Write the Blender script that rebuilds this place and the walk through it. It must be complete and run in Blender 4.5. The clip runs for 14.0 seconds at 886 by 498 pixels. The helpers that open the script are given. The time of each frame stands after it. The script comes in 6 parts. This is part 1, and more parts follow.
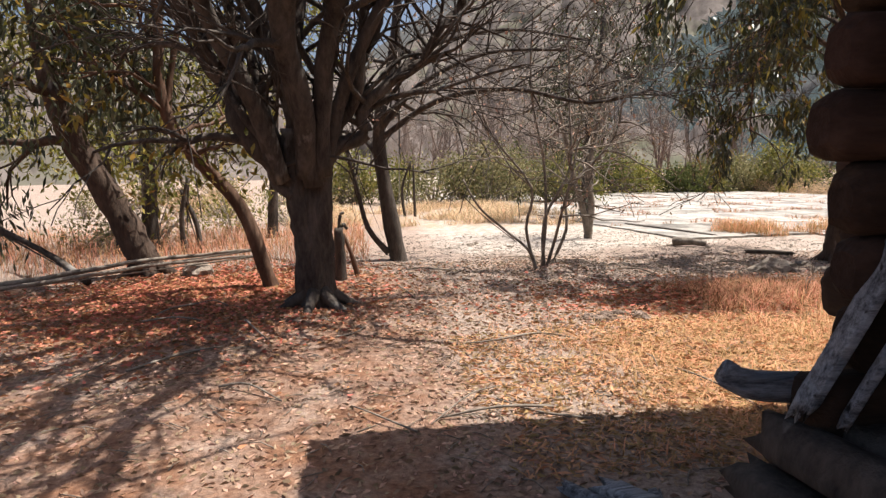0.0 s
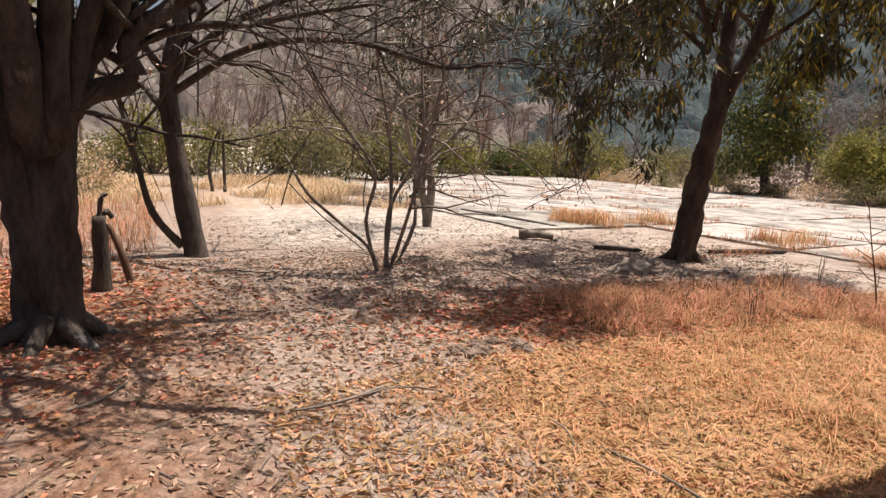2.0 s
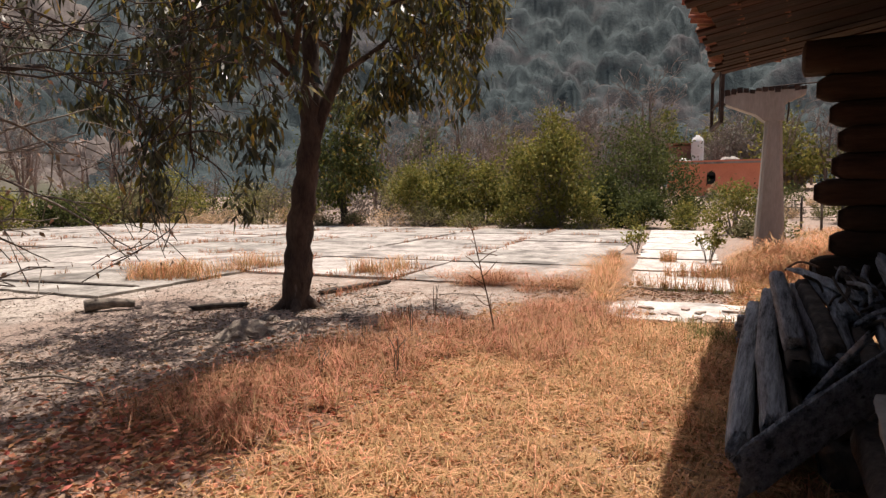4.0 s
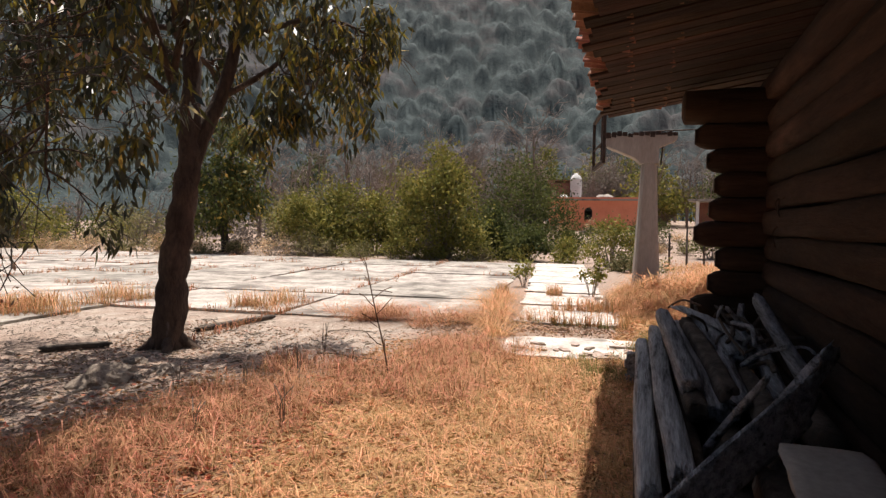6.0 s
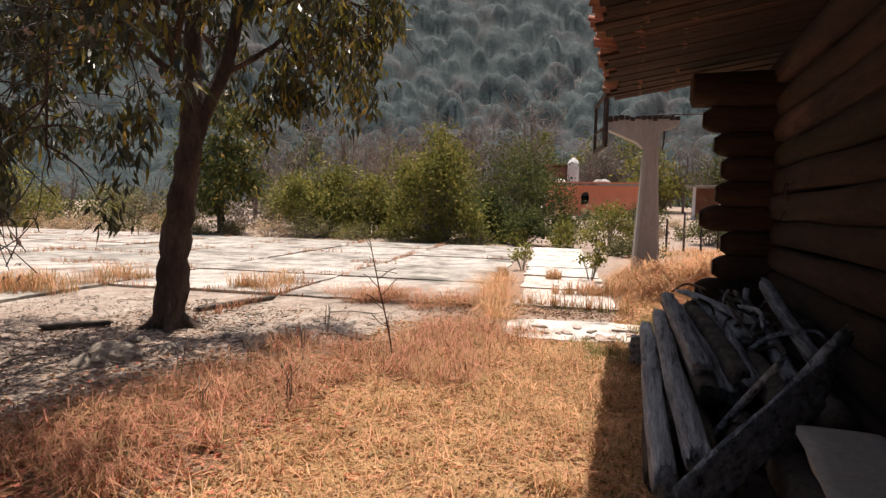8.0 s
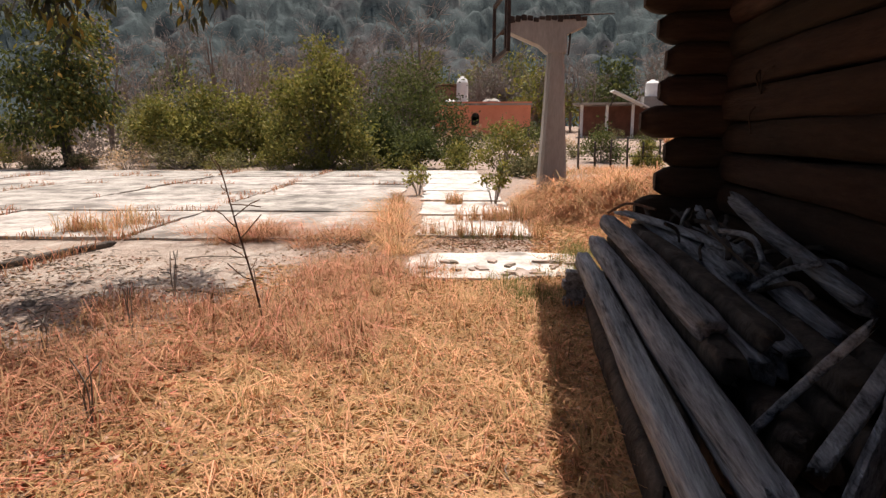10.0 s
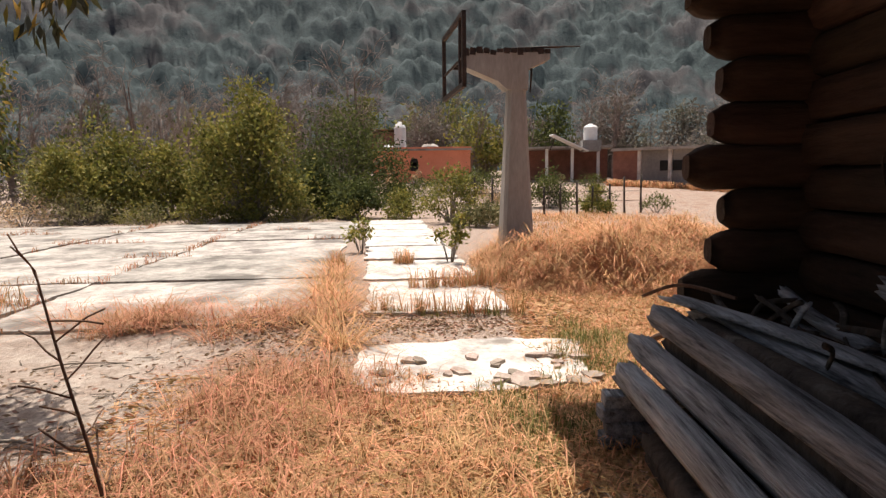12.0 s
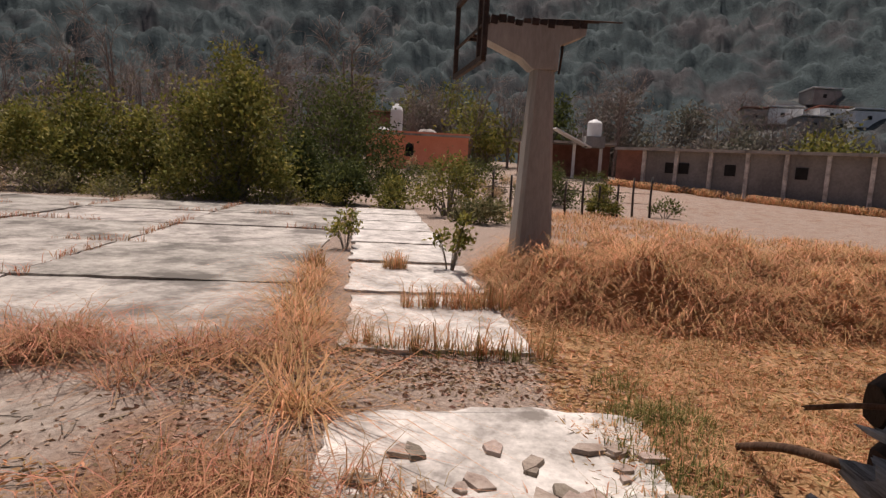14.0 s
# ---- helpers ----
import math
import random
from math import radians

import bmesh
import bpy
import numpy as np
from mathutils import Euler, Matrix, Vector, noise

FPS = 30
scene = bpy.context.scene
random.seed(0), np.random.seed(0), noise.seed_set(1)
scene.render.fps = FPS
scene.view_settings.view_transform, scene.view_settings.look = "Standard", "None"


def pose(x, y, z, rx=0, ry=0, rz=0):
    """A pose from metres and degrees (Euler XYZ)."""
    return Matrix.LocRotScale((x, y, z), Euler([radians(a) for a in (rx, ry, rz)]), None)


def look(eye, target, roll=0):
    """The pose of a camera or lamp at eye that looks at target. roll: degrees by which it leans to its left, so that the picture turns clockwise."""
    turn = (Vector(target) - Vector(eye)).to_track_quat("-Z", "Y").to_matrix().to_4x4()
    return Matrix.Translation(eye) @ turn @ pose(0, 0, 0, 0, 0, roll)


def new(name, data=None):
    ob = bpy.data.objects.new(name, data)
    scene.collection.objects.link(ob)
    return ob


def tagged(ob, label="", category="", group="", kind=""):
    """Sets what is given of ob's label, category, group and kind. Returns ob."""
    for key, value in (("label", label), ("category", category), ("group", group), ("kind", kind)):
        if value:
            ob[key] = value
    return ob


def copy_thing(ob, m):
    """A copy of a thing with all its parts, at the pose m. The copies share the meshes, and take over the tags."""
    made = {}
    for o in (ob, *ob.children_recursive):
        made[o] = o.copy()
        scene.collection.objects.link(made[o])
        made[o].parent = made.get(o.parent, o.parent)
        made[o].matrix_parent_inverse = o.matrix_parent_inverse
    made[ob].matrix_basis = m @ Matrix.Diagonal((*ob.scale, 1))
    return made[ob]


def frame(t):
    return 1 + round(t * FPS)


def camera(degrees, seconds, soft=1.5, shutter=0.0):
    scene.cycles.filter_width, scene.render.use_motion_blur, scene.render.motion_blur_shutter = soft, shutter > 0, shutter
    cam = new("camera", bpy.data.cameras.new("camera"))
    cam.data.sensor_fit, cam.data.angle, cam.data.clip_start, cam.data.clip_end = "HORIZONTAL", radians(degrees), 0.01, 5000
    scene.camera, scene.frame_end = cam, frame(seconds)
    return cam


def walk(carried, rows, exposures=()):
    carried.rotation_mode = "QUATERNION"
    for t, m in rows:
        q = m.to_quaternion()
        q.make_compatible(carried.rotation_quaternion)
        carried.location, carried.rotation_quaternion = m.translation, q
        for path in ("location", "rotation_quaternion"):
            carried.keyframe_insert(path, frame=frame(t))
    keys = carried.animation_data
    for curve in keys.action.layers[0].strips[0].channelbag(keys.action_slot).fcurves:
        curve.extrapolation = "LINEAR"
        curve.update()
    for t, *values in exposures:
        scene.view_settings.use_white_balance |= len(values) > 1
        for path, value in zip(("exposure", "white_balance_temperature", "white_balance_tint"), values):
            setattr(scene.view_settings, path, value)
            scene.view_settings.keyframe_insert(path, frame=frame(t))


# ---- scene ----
cam = camera(70.6, 14.0, 1.4)
PATH = [
    (0, (0.058, 0.0, 1.432), (0.344, 1.963, 1.178), -0.6),
    (0.5, (0.074, 0.446, 1.459), (0.414, 2.403, 1.229), 4.0),
    (1, (0.164, 0.856, 1.424), (0.547, 2.803, 1.18), 0.1),
    (1.5, (0.261, 1.279, 1.417), (0.658, 3.215, 1.106), 0.3),
    (2, (0.331, 1.699, 1.444), (1.161, 3.489, 1.122), 2.8),
    (2.5, (0.506, 1.978, 1.472), (1.65, 3.599, 1.217), 0.7),
    (3, (0.761, 2.35, 1.449), (1.99, 3.904, 1.178), -2.1),
    (3.5, (0.989, 2.735, 1.449), (2.542, 3.976, 1.235), 0.8),
    (4, (1.171, 2.877, 1.459), (2.918, 3.833, 1.28), -0.4),
    (4.2, (1.278, 2.897, 1.449), (3.093, 3.72, 1.279), -1.7),
    (6.3, (1.38, 3.087, 1.508), (3.277, 3.717, 1.425), 1.0),
    (6.5, (1.378, 3.105, 1.51), (3.264, 3.767, 1.435), 0.7),
    (7, (1.419, 3.098, 1.521), (3.315, 3.727, 1.431), 0.8),
    (7.5, (1.383, 3.124, 1.521), (3.266, 3.795, 1.464), 1.6),
    (8, (1.38, 3.156, 1.476), (3.28, 3.769, 1.341), 1.6),
    (8.2, (1.455, 3.153, 1.476), (3.356, 3.738, 1.262), 1.4),
    (10.3, (3.043, 3.61, 1.328), (4.993, 3.868, 0.967), 0.1),
    (10.5, (3.235, 3.651, 1.331), (5.183, 3.929, 0.974), 1.5),
    (11, (3.689, 3.821, 1.359), (5.676, 3.655, 1.194), 2.5),
    (11.5, (4.046, 3.916, 1.358), (6.037, 3.923, 1.165), -1.1),
    (12, (4.488, 3.94, 1.39), (6.474, 4.013, 1.166), -0.7),
    (12.5, (4.963, 3.993, 1.352), (6.939, 3.928, 1.052), 2.9),
    (13, (5.348, 4.012, 1.369), (7.324, 4.005, 1.062), 1.5),
    (13.5, (5.746, 4.049, 1.384), (7.716, 4.133, 1.05), 2.3),
    (14, (6.102, 4.161, 1.458), (8.084, 4.195, 1.193), 3.1),
]
EXPOSURES = [(0.0, 0.78, 6200, 12), (1.5, 0.6, 6500, 14), (3.0, 0.37, 6500, 17), (4.0, 0.28, 6500, 17), (7.0, 0.42, 6500, 14), (10.3, 0.34, 6500, 16), (11.5, 0.5, 6500, 13), (12.5, 0.25, 6500, 15), (14.0, -0.35, 6500, 19)]
walk(cam, [(t, look(eye, target, roll)) for t, eye, target, roll in PATH], EXPOSURES)

# ---- light ----
SUN = Vector((0.36, 0.07, 1.0)).normalized()
world = bpy.data.worlds.new("daylight")
scene.world = world
world.use_nodes = True
wn = world.node_tree.nodes
sky = wn.new("ShaderNodeTexSky")
sky.sky_type = "NISHITA"
sky.sun_disc = False
sky.dust_density = 5.0
sky.sun_elevation = math.asin(SUN.z)
sky.sun_rotation = math.atan2(SUN.x, SUN.y)
wn["Background"].inputs[1].default_value = 0.075
world.node_tree.links.new(sky.outputs[0], wn["Background"].inputs[0])
sun_data = bpy.data.lights.new("sun", "SUN")
sun_data.energy, sun_data.angle, sun_data.color = 5.0, radians(0.5), (1.0, 0.93, 0.82)
sun = new("sun", sun_data)
sun.matrix_world = look((0, 0, 60), Vector((0, 0, 60)) - SUN)


# ---- materials ----
def surf(name, a, b, scale=4.0, rough=0.9, bump=0.4, fine=40.0, stain=None, stain_scale=0.8, stain_at=0.55,
         island=0.0, each=0.0, stretch=(1, 1, 1), depth=0.02, metal=0.0, through_light=0.0, local=False):
    """A matt surface: two colours by noise, finer grain on top, an optional stain, per-piece variation and relief."""
    m = bpy.data.materials.new(name)
    m.use_nodes = True
    n, l = m.node_tree.nodes, m.node_tree.links
    p = n["Principled BSDF"]
    if local:
        place = n.new("ShaderNodeTexCoord").outputs["Object"]
    else:
        place = n.new("ShaderNodeNewGeometry").outputs["Position"]
    mp = n.new("ShaderNodeMapping")
    mp.inputs["Scale"].default_value = stretch
    l.new(place, mp.inputs[0])

    def tex(sc, detail):
        t = n.new("ShaderNodeTexNoise")
        t.inputs["Scale"].default_value, t.inputs["Detail"].default_value = sc, detail
        t.inputs["Roughness"].default_value = 0.65
        l.new(mp.outputs[0], t.inputs["Vector"])
        return t.outputs[0]

    big, small = tex(scale, 5), tex(fine, 4)
    mixer = n.new("ShaderNodeMath")
    mixer.operation = "MULTIPLY_ADD"
    l.new(small, mixer.inputs[0])
    mixer.inputs[1].default_value = 0.5
    l.new(big, mixer.inputs[2])
    ramp = n.new("ShaderNodeValToRGB")
    ramp.color_ramp.elements[0].position, ramp.color_ramp.elements[1].position = 0.52, 0.98
    ramp.color_ramp.elements[0].color, ramp.color_ramp.elements[1].color = (*a, 1), (*b, 1)
    l.new(mixer.outputs[0], ramp.inputs[0])
    col = ramp.outputs[0]
    if stain:
        st = n.new("ShaderNodeValToRGB")
        st.color_ramp.elements[0].position, st.color_ramp.elements[1].position = stain_at, stain_at + 0.12
        l.new(tex(stain_scale, 6), st.inputs[0])
        mx = n.new("ShaderNodeMix")
        mx.data_type = "RGBA"
        l.new(st.outputs[0], mx.inputs[0])
        l.new(col, mx.inputs[6])
        mx.inputs[7].default_value = (*stain, 1)
        col = mx.outputs[2]
    if island or each:
        if island:
            rnd = n.new("ShaderNodeNewGeometry").outputs["Random Per Island"]
        else:
            rnd = n.new("ShaderNodeObjectInfo").outputs["Random"]
        amount = island or each
        mr = n.new("ShaderNodeMapRange")
        mr.inputs[3].default_value, mr.inputs[4].default_value = 1 - amount, 1 + amount
        l.new(rnd, mr.inputs[0])
        hs = n.new("ShaderNodeHueSaturation")
        l.new(mr.outputs[0], hs.inputs["Value"])
        m2 = n.new("ShaderNodeMapRange")
        m2.inputs[3].default_value, m2.inputs[4].default_value = 0.5 + 0.06 * amount, 0.5 - 0.06 * amount
        l.new(rnd, m2.inputs[0])
        l.new(m2.outputs[0], hs.inputs["Hue"])
        l.new(col, hs.inputs["Color"])
        col = hs.outputs[0]
    l.new(col, p.inputs["Base Color"])
    p.inputs["Roughness"].default_value, p.inputs["Metallic"].default_value = rough, metal
    if rough > 0.6:
        p.inputs["Specular IOR Level"].default_value = 0.25
    if bump:
        bp = n.new("ShaderNodeBump")
        bp.inputs["Strength"].default_value, bp.inputs["Distance"].default_value = bump, depth
        l.new(mixer.outputs[0], bp.inputs["Height"])
        l.new(bp.outputs[0], p.inputs["Normal"])
    if through_light:
        tr = n.new("ShaderNodeBsdfTranslucent")
        l.new(col, tr.inputs[0])
        ms = n.new("ShaderNodeMixShader")
        ms.inputs[0].default_value = through_light
        l.new(p.outputs[0], ms.inputs[1])
        l.new(tr.outputs[0], ms.inputs[2])
        l.new(ms.outputs[0], n["Material Output"].inputs[0])
    return m


M_BARK = surf("bark_grey_brown", (0.026, 0.021, 0.018), (0.12, 0.098, 0.08), 6, 0.95, 1.0, 30, (0.27, 0.245, 0.215), 2.6, 0.6, stretch=(1, 1, 0.35), depth=0.03)
M_BARKTREE = surf("dark_brown_bark", (0.03, 0.02, 0.015), (0.125, 0.085, 0.062), 6, 0.95, 1.0, 30, (0.30, 0.27, 0.24), 3.0, 0.63, stretch=(1, 1, 0.35), depth=0.03)
M_BARKRED = surf("bark_red_brown", (0.05, 0.028, 0.018), (0.17, 0.10, 0.065), 5, 0.95, 0.9, 26, (0.30, 0.20, 0.14), 1.8, 0.6, stretch=(1, 1, 0.3), depth=0.03)
M_TWIG = surf("twig_bark", (0.10, 0.082, 0.064), (0.34, 0.29, 0.235), 6, 0.95, 0.5, 40)
M_LEAF = surf("long_leaf", (0.026, 0.03, 0.013), (0.095, 0.098, 0.04), 2, 0.42, 0.0, 20, island=0.6, through_light=0.2)
M_LEAFY = surf("yellowing_leaf", (0.10, 0.105, 0.02), (0.36, 0.27, 0.055), 2, 0.62, 0.0, 20, island=0.55, through_light=0.35)
M_BUSH = surf("bush_leaf", (0.085, 0.09, 0.018), (0.33, 0.305, 0.072), 0.9, 0.75, 0.0, 6, island=0.5, through_light=0.3)
M_BUSHDARK = surf("dark_bush_leaf", (0.04, 0.055, 0.016), (0.14, 0.155, 0.045), 0.7, 0.85, 0.0, 6, island=0.4, through_light=0.3)
M_SAGE = surf("dusty_scrub_leaf", (0.13, 0.125, 0.055), (0.31, 0.28, 0.13), 0.7, 0.8, 0.0, 6, island=0.5, through_light=0.3)
M_DRYLEAF = surf("fallen_leaf", (0.25, 0.15, 0.095), (0.53, 0.37, 0.25), 3, 0.75, 0.0, 20, island=0.42, through_light=0.1)
M_REDLEAF = surf("red_fallen_leaf", (0.33, 0.115, 0.055), (0.60, 0.29, 0.15), 3, 0.75, 0.0, 20, island=0.5, through_light=0.1)
M_STRAW = surf("straw", (0.34, 0.175, 0.075), (0.68, 0.43, 0.215), 2.5, 0.75, 0.0, 20, island=0.45, through_light=0.2)
M_REDSTRAW = surf("red_straw", (0.27, 0.12, 0.06), (0.54, 0.3, 0.16), 2.5, 0.8, 0.0, 20, island=0.45, through_light=0.2)
M_GOLD = surf("golden_grass", (0.29, 0.135, 0.055), (0.68, 0.40, 0.19), 1.5, 0.7, 0.0, 12, island=0.4, through_light=0.25)
M_PALEGRASS = surf("pale_dry_grass", (0.36, 0.25, 0.13), (0.66, 0.5, 0.31), 1.0, 0.75, 0.0, 12, island=0.4, through_light=0.25)
M_GREENGRASS = surf("green_grass", (0.10, 0.12, 0.03), (0.30, 0.27, 0.09), 2.5, 0.75, 0.0, 20, island=0.4, through_light=0.25)
M_CONC = surf("weathered_concrete", (0.15, 0.135, 0.118), (0.57, 0.525, 0.465), 1.5, 0.92, 0.8, 11, (0.15, 0.135, 0.118), 0.9, 0.51, each=0.16, depth=0.008)
M_PAD = surf("bleached_concrete", (0.26, 0.235, 0.21), (0.80, 0.75, 0.69), 2.2, 0.92, 0.8, 16, (0.22, 0.195, 0.17), 1.7, 0.57, depth=0.008)
M_CONCV = surf("post_concrete", (0.25, 0.225, 0.20), (0.42, 0.385, 0.345), 2.0, 0.92, 0.5, 30, (0.16, 0.14, 0.125), 1.5, 0.57, stretch=(1, 1, 0.22), depth=0.008)
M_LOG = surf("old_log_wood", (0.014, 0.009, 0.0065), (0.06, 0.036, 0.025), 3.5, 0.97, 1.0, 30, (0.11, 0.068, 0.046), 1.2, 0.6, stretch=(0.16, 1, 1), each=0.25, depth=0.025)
M_LOGY = surf("old_cross_log_wood", (0.022, 0.014, 0.01), (0.08, 0.05, 0.035), 2.5, 0.95, 1.0, 22, (0.12, 0.08, 0.058), 1.2, 0.6, stretch=(1, 0.16, 1), each=0.25, depth=0.025)
M_GREYWOOD = surf("silvered_wood", (0.05, 0.053, 0.058), (0.46, 0.485, 0.52), 24.0, 0.92, 1.0, 110, (0.022, 0.02, 0.019), 16.0, 0.57, stretch=(0.06, 1, 1), each=0.2, depth=0.03)
M_DECK = surf("roof_board_wood", (0.018, 0.01, 0.007), (0.065, 0.036, 0.023), 2.5, 0.9, 0.8, 20, (0.11, 0.062, 0.038), 1.5, 0.6, stretch=(1, 0.15, 1), each=0.3, depth=0.02)
M_TILE = surf("clay_roof_tile", (0.19, 0.085, 0.05), (0.42, 0.21, 0.13), 3.0, 0.9, 0.6, 30, (0.12, 0.09, 0.075), 1.5, 0.58, each=0.3)
M_STONE = surf("grey_stone", (0.17, 0.135, 0.105), (0.40, 0.335, 0.27), 5.0, 0.95, 0.9, 30, (0.12, 0.1, 0.09), 3, 0.6, depth=0.03)
M_CLOD = surf("earthy_stone", (0.11, 0.075, 0.055), (0.34, 0.255, 0.2), 9.0, 0.97, 1.0, 45, depth=0.04)
M_SHARD = surf("tile_shard_clay", (0.20, 0.15, 0.12), (0.42, 0.35, 0.29), 8.0, 0.9, 0.5, 50, each=0.35)
M_ORANGE = surf("orange_plaster", (0.70, 0.225, 0.125), (0.86, 0.34, 0.21), 0.7, 0.9, 0.3, 10, (0.42, 0.15, 0.1), 0.35, 0.62, depth=0.01)
M_WHITE = surf("white_paint", (0.62, 0.60, 0.57), (0.8, 0.79, 0.77), 1.0, 0.6, 0.1, 10)
M_GREYPLASTER = surf("grey_block_plaster", (0.17, 0.158, 0.148), (0.31, 0.29, 0.268), 0.5, 0.95, 0.4, 8, (0.11, 0.1, 0.09), 0.3, 0.6, depth=0.01)
M_BRICK = surf("red_brick", (0.17, 0.08, 0.06), (0.31, 0.15, 0.11), 1.5, 0.95, 0.4, 14)
M_DARK = surf("dark_opening", (0.012, 0.011, 0.01), (0.03, 0.028, 0.026), 2, 0.8, 0.0, 12)
M_RUST = surf("rusted_iron", (0.025, 0.02, 0.017), (0.085, 0.055, 0.042), 8, 0.75, 0.5, 50, metal=0.4)
# blue-grey tint: the haze of distance is put into the leaf colour
M_FOREST = surf("hazed_hill_leaf", (0.02, 0.033, 0.035), (0.052, 0.073, 0.074), 0.22, 0.95, 0.7, 1.6, (0.056, 0.053, 0.054), 0.04, 0.5, depth=0.6)
M_BRUSH = surf("dry_brush", (0.12, 0.098, 0.085), (0.25, 0.212, 0.186), 0.3, 0.9, 0.0, 2.0, (0.15, 0.15, 0.10), 0.05, 0.52, through_light=0.25)
M_DRYTWIG = surf("dry_brush_bark", (0.13, 0.095, 0.08), (0.30, 0.235, 0.2), 3, 0.95, 0.3, 20)


def ground_material():
    """Bare earth, straw, red leaf litter, pale sand and wooded slope, mixed by the cover painted on the ground."""
    m = bpy.data.materials.new("earth")
    m.use_nodes = True
    n, l = m.node_tree.nodes, m.node_tree.links
    p = n["Principled BSDF"]
    pos = n.new("ShaderNodeNewGeometry").outputs["Position"]

    def tex(sc, detail=6):
        t = n.new("ShaderNodeTexNoise")
        t.inputs["Scale"].default_value, t.inputs["Detail"].default_value, t.inputs["Roughness"].default_value = sc, detail, 0.7
        l.new(pos, t.inputs["Vector"])
        return t.outputs[0]

    def ramp(fac, a, b, lo=0.35, hi=0.7):
        r = n.new("ShaderNodeValToRGB")
        r.color_ramp.elements[0].position, r.color_ramp.elements[1].position = lo, hi
        r.color_ramp.elements[0].color, r.color_ramp.elements[1].color = (*a, 1), (*b, 1)
        l.new(fac, r.inputs[0])
        return r.outputs[0]

    def layer(col, over, name):
        at = n.new("ShaderNodeAttribute")
        at.attribute_name = name
        ad = n.new("ShaderNodeMath")
        ad.operation = "MULTIPLY_ADD"
        l.new(mid, ad.inputs[0])
        ad.inputs[1].default_value = 1.1
        l.new(at.outputs["Fac"], ad.inputs[2])
        mr = n.new("ShaderNodeMapRange")
        mr.inputs[1].default_value, mr.inputs[2].default_value = 0.85, 1.2
        l.new(ad.outputs[0], mr.inputs[0])
        mx = n.new("ShaderNodeMix")
        mx.data_type = "RGBA"
        l.new(mr.outputs[0], mx.inputs[0])
        l.new(col, mx.inputs[6])
        l.new(over, mx.inputs[7])
        return mx.outputs[2]

    mid, fine, grit, blotch = tex(2.2), tex(26.0), tex(90.0, 3), tex(5.0, 8)
    col = ramp(fine, (0.20, 0.145, 0.115), (0.50, 0.395, 0.32))
    col = layer(col, ramp(blotch, (0.27, 0.225, 0.185), (0.64, 0.565, 0.485)), "pale")
    col = layer(col, ramp(fine, (0.28, 0.15, 0.07), (0.55, 0.35, 0.185)), "straw")
    col = layer(col, ramp(fine, (0.14, 0.066, 0.04), (0.36, 0.195, 0.115)), "litter")
    col = layer(col, ramp(tex(0.16), (0.075, 0.08, 0.075), (0.13, 0.125, 0.118)), "slope")
    l.new(col, p.inputs["Base Color"])
    p.inputs["Roughness"].default_value = 0.96
    p.inputs["Specular IOR Level"].default_value = 0.15
    add = n.new("ShaderNodeMath")
    add.operation = "MULTIPLY_ADD"
    l.new(grit, add.inputs[0])
    add.inputs[1].default_value = 0.4
    l.new(fine, add.inputs[2])
    bp = n.new("ShaderNodeBump")
    bp.inputs["Strength"].default_value, bp.inputs["Distance"].default_value = 0.8, 0.03
    l.new(add.outputs[0], bp.inputs["Height"])
    l.new(bp.outputs[0], p.inputs["Normal"])
    return m


M_EARTH = ground_material()


# ---- builders ----
def smooth(a, b, x):
    t = min(1.0, max(0.0, (x - a) / (b - a)))
    return t * t * (3 - 2 * t)


def np_mesh(name, verts, faces, material, shade=False):
    verts, faces = np.asarray(verts, dtype=np.float32), np.asarray(faces, dtype=np.int32)
    me = bpy.data.meshes.new(name)
    me.vertices.add(len(verts))
    me.vertices.foreach_set("co", verts.ravel())
    k = faces.shape[1]
    me.loops.add(faces.size)
    me.loops.foreach_set("vertex_index", faces.ravel())
    me.polygons.add(len(faces))
    me.polygons.foreach_set("loop_start", np.arange(0, faces.size, k, dtype=np.int32))
    me.update(calc_edges=True)
    if shade:
        me.polygons.foreach_set("use_smooth", np.ones(len(faces), dtype=bool))
    me.materials.append(material)
    return me


def np_part(name, verts, faces, material, parent=None, label="", shade=False):
    ob = new(name, np_mesh(name, verts, faces, material, shade))
    ob.parent = parent
    if label:
        tagged(ob, label)
    return ob


def part(name, bm, material, parent=None, label="", shade=False):
    me = bpy.data.meshes.new(name)
    bm.to_mesh(me)
    bm.free()
    me.materials.append(material)
    for f in me.polygons:
        f.use_smooth = shade
    ob = new(name, me)
    ob.parent = parent
    if label:
        tagged(ob, label)
    return ob


def thing(name, m, label, category, group="", kind=""):
    ob = new(name)
    ob.empty_display_size = 0.2
    ob.matrix_world = m
    return tagged(ob, label, category, group, kind)


def box(bm, sx, sy, sz, m=None, bevel=0.0):
    """A box of full sizes, centred, with bevelled edges."""
    r = bmesh.ops.create_cube(bm, size=1, matrix=(m or Matrix()) @ Matrix.Diagonal((sx, sy, sz, 1)))
    if bevel:
        edges = list({e for v in r["verts"] for e in v.link_edges})
        bmesh.ops.bevel(bm, geom=edges, offset=bevel, segments=2, affect="EDGES", profile=0.5)


def boxed(name, size, m, material, parent=None, label="", bevel=0.0):
    bm = bmesh.new()
    box(bm, *size, m, bevel)
    return part(name, bm, material, parent, label)


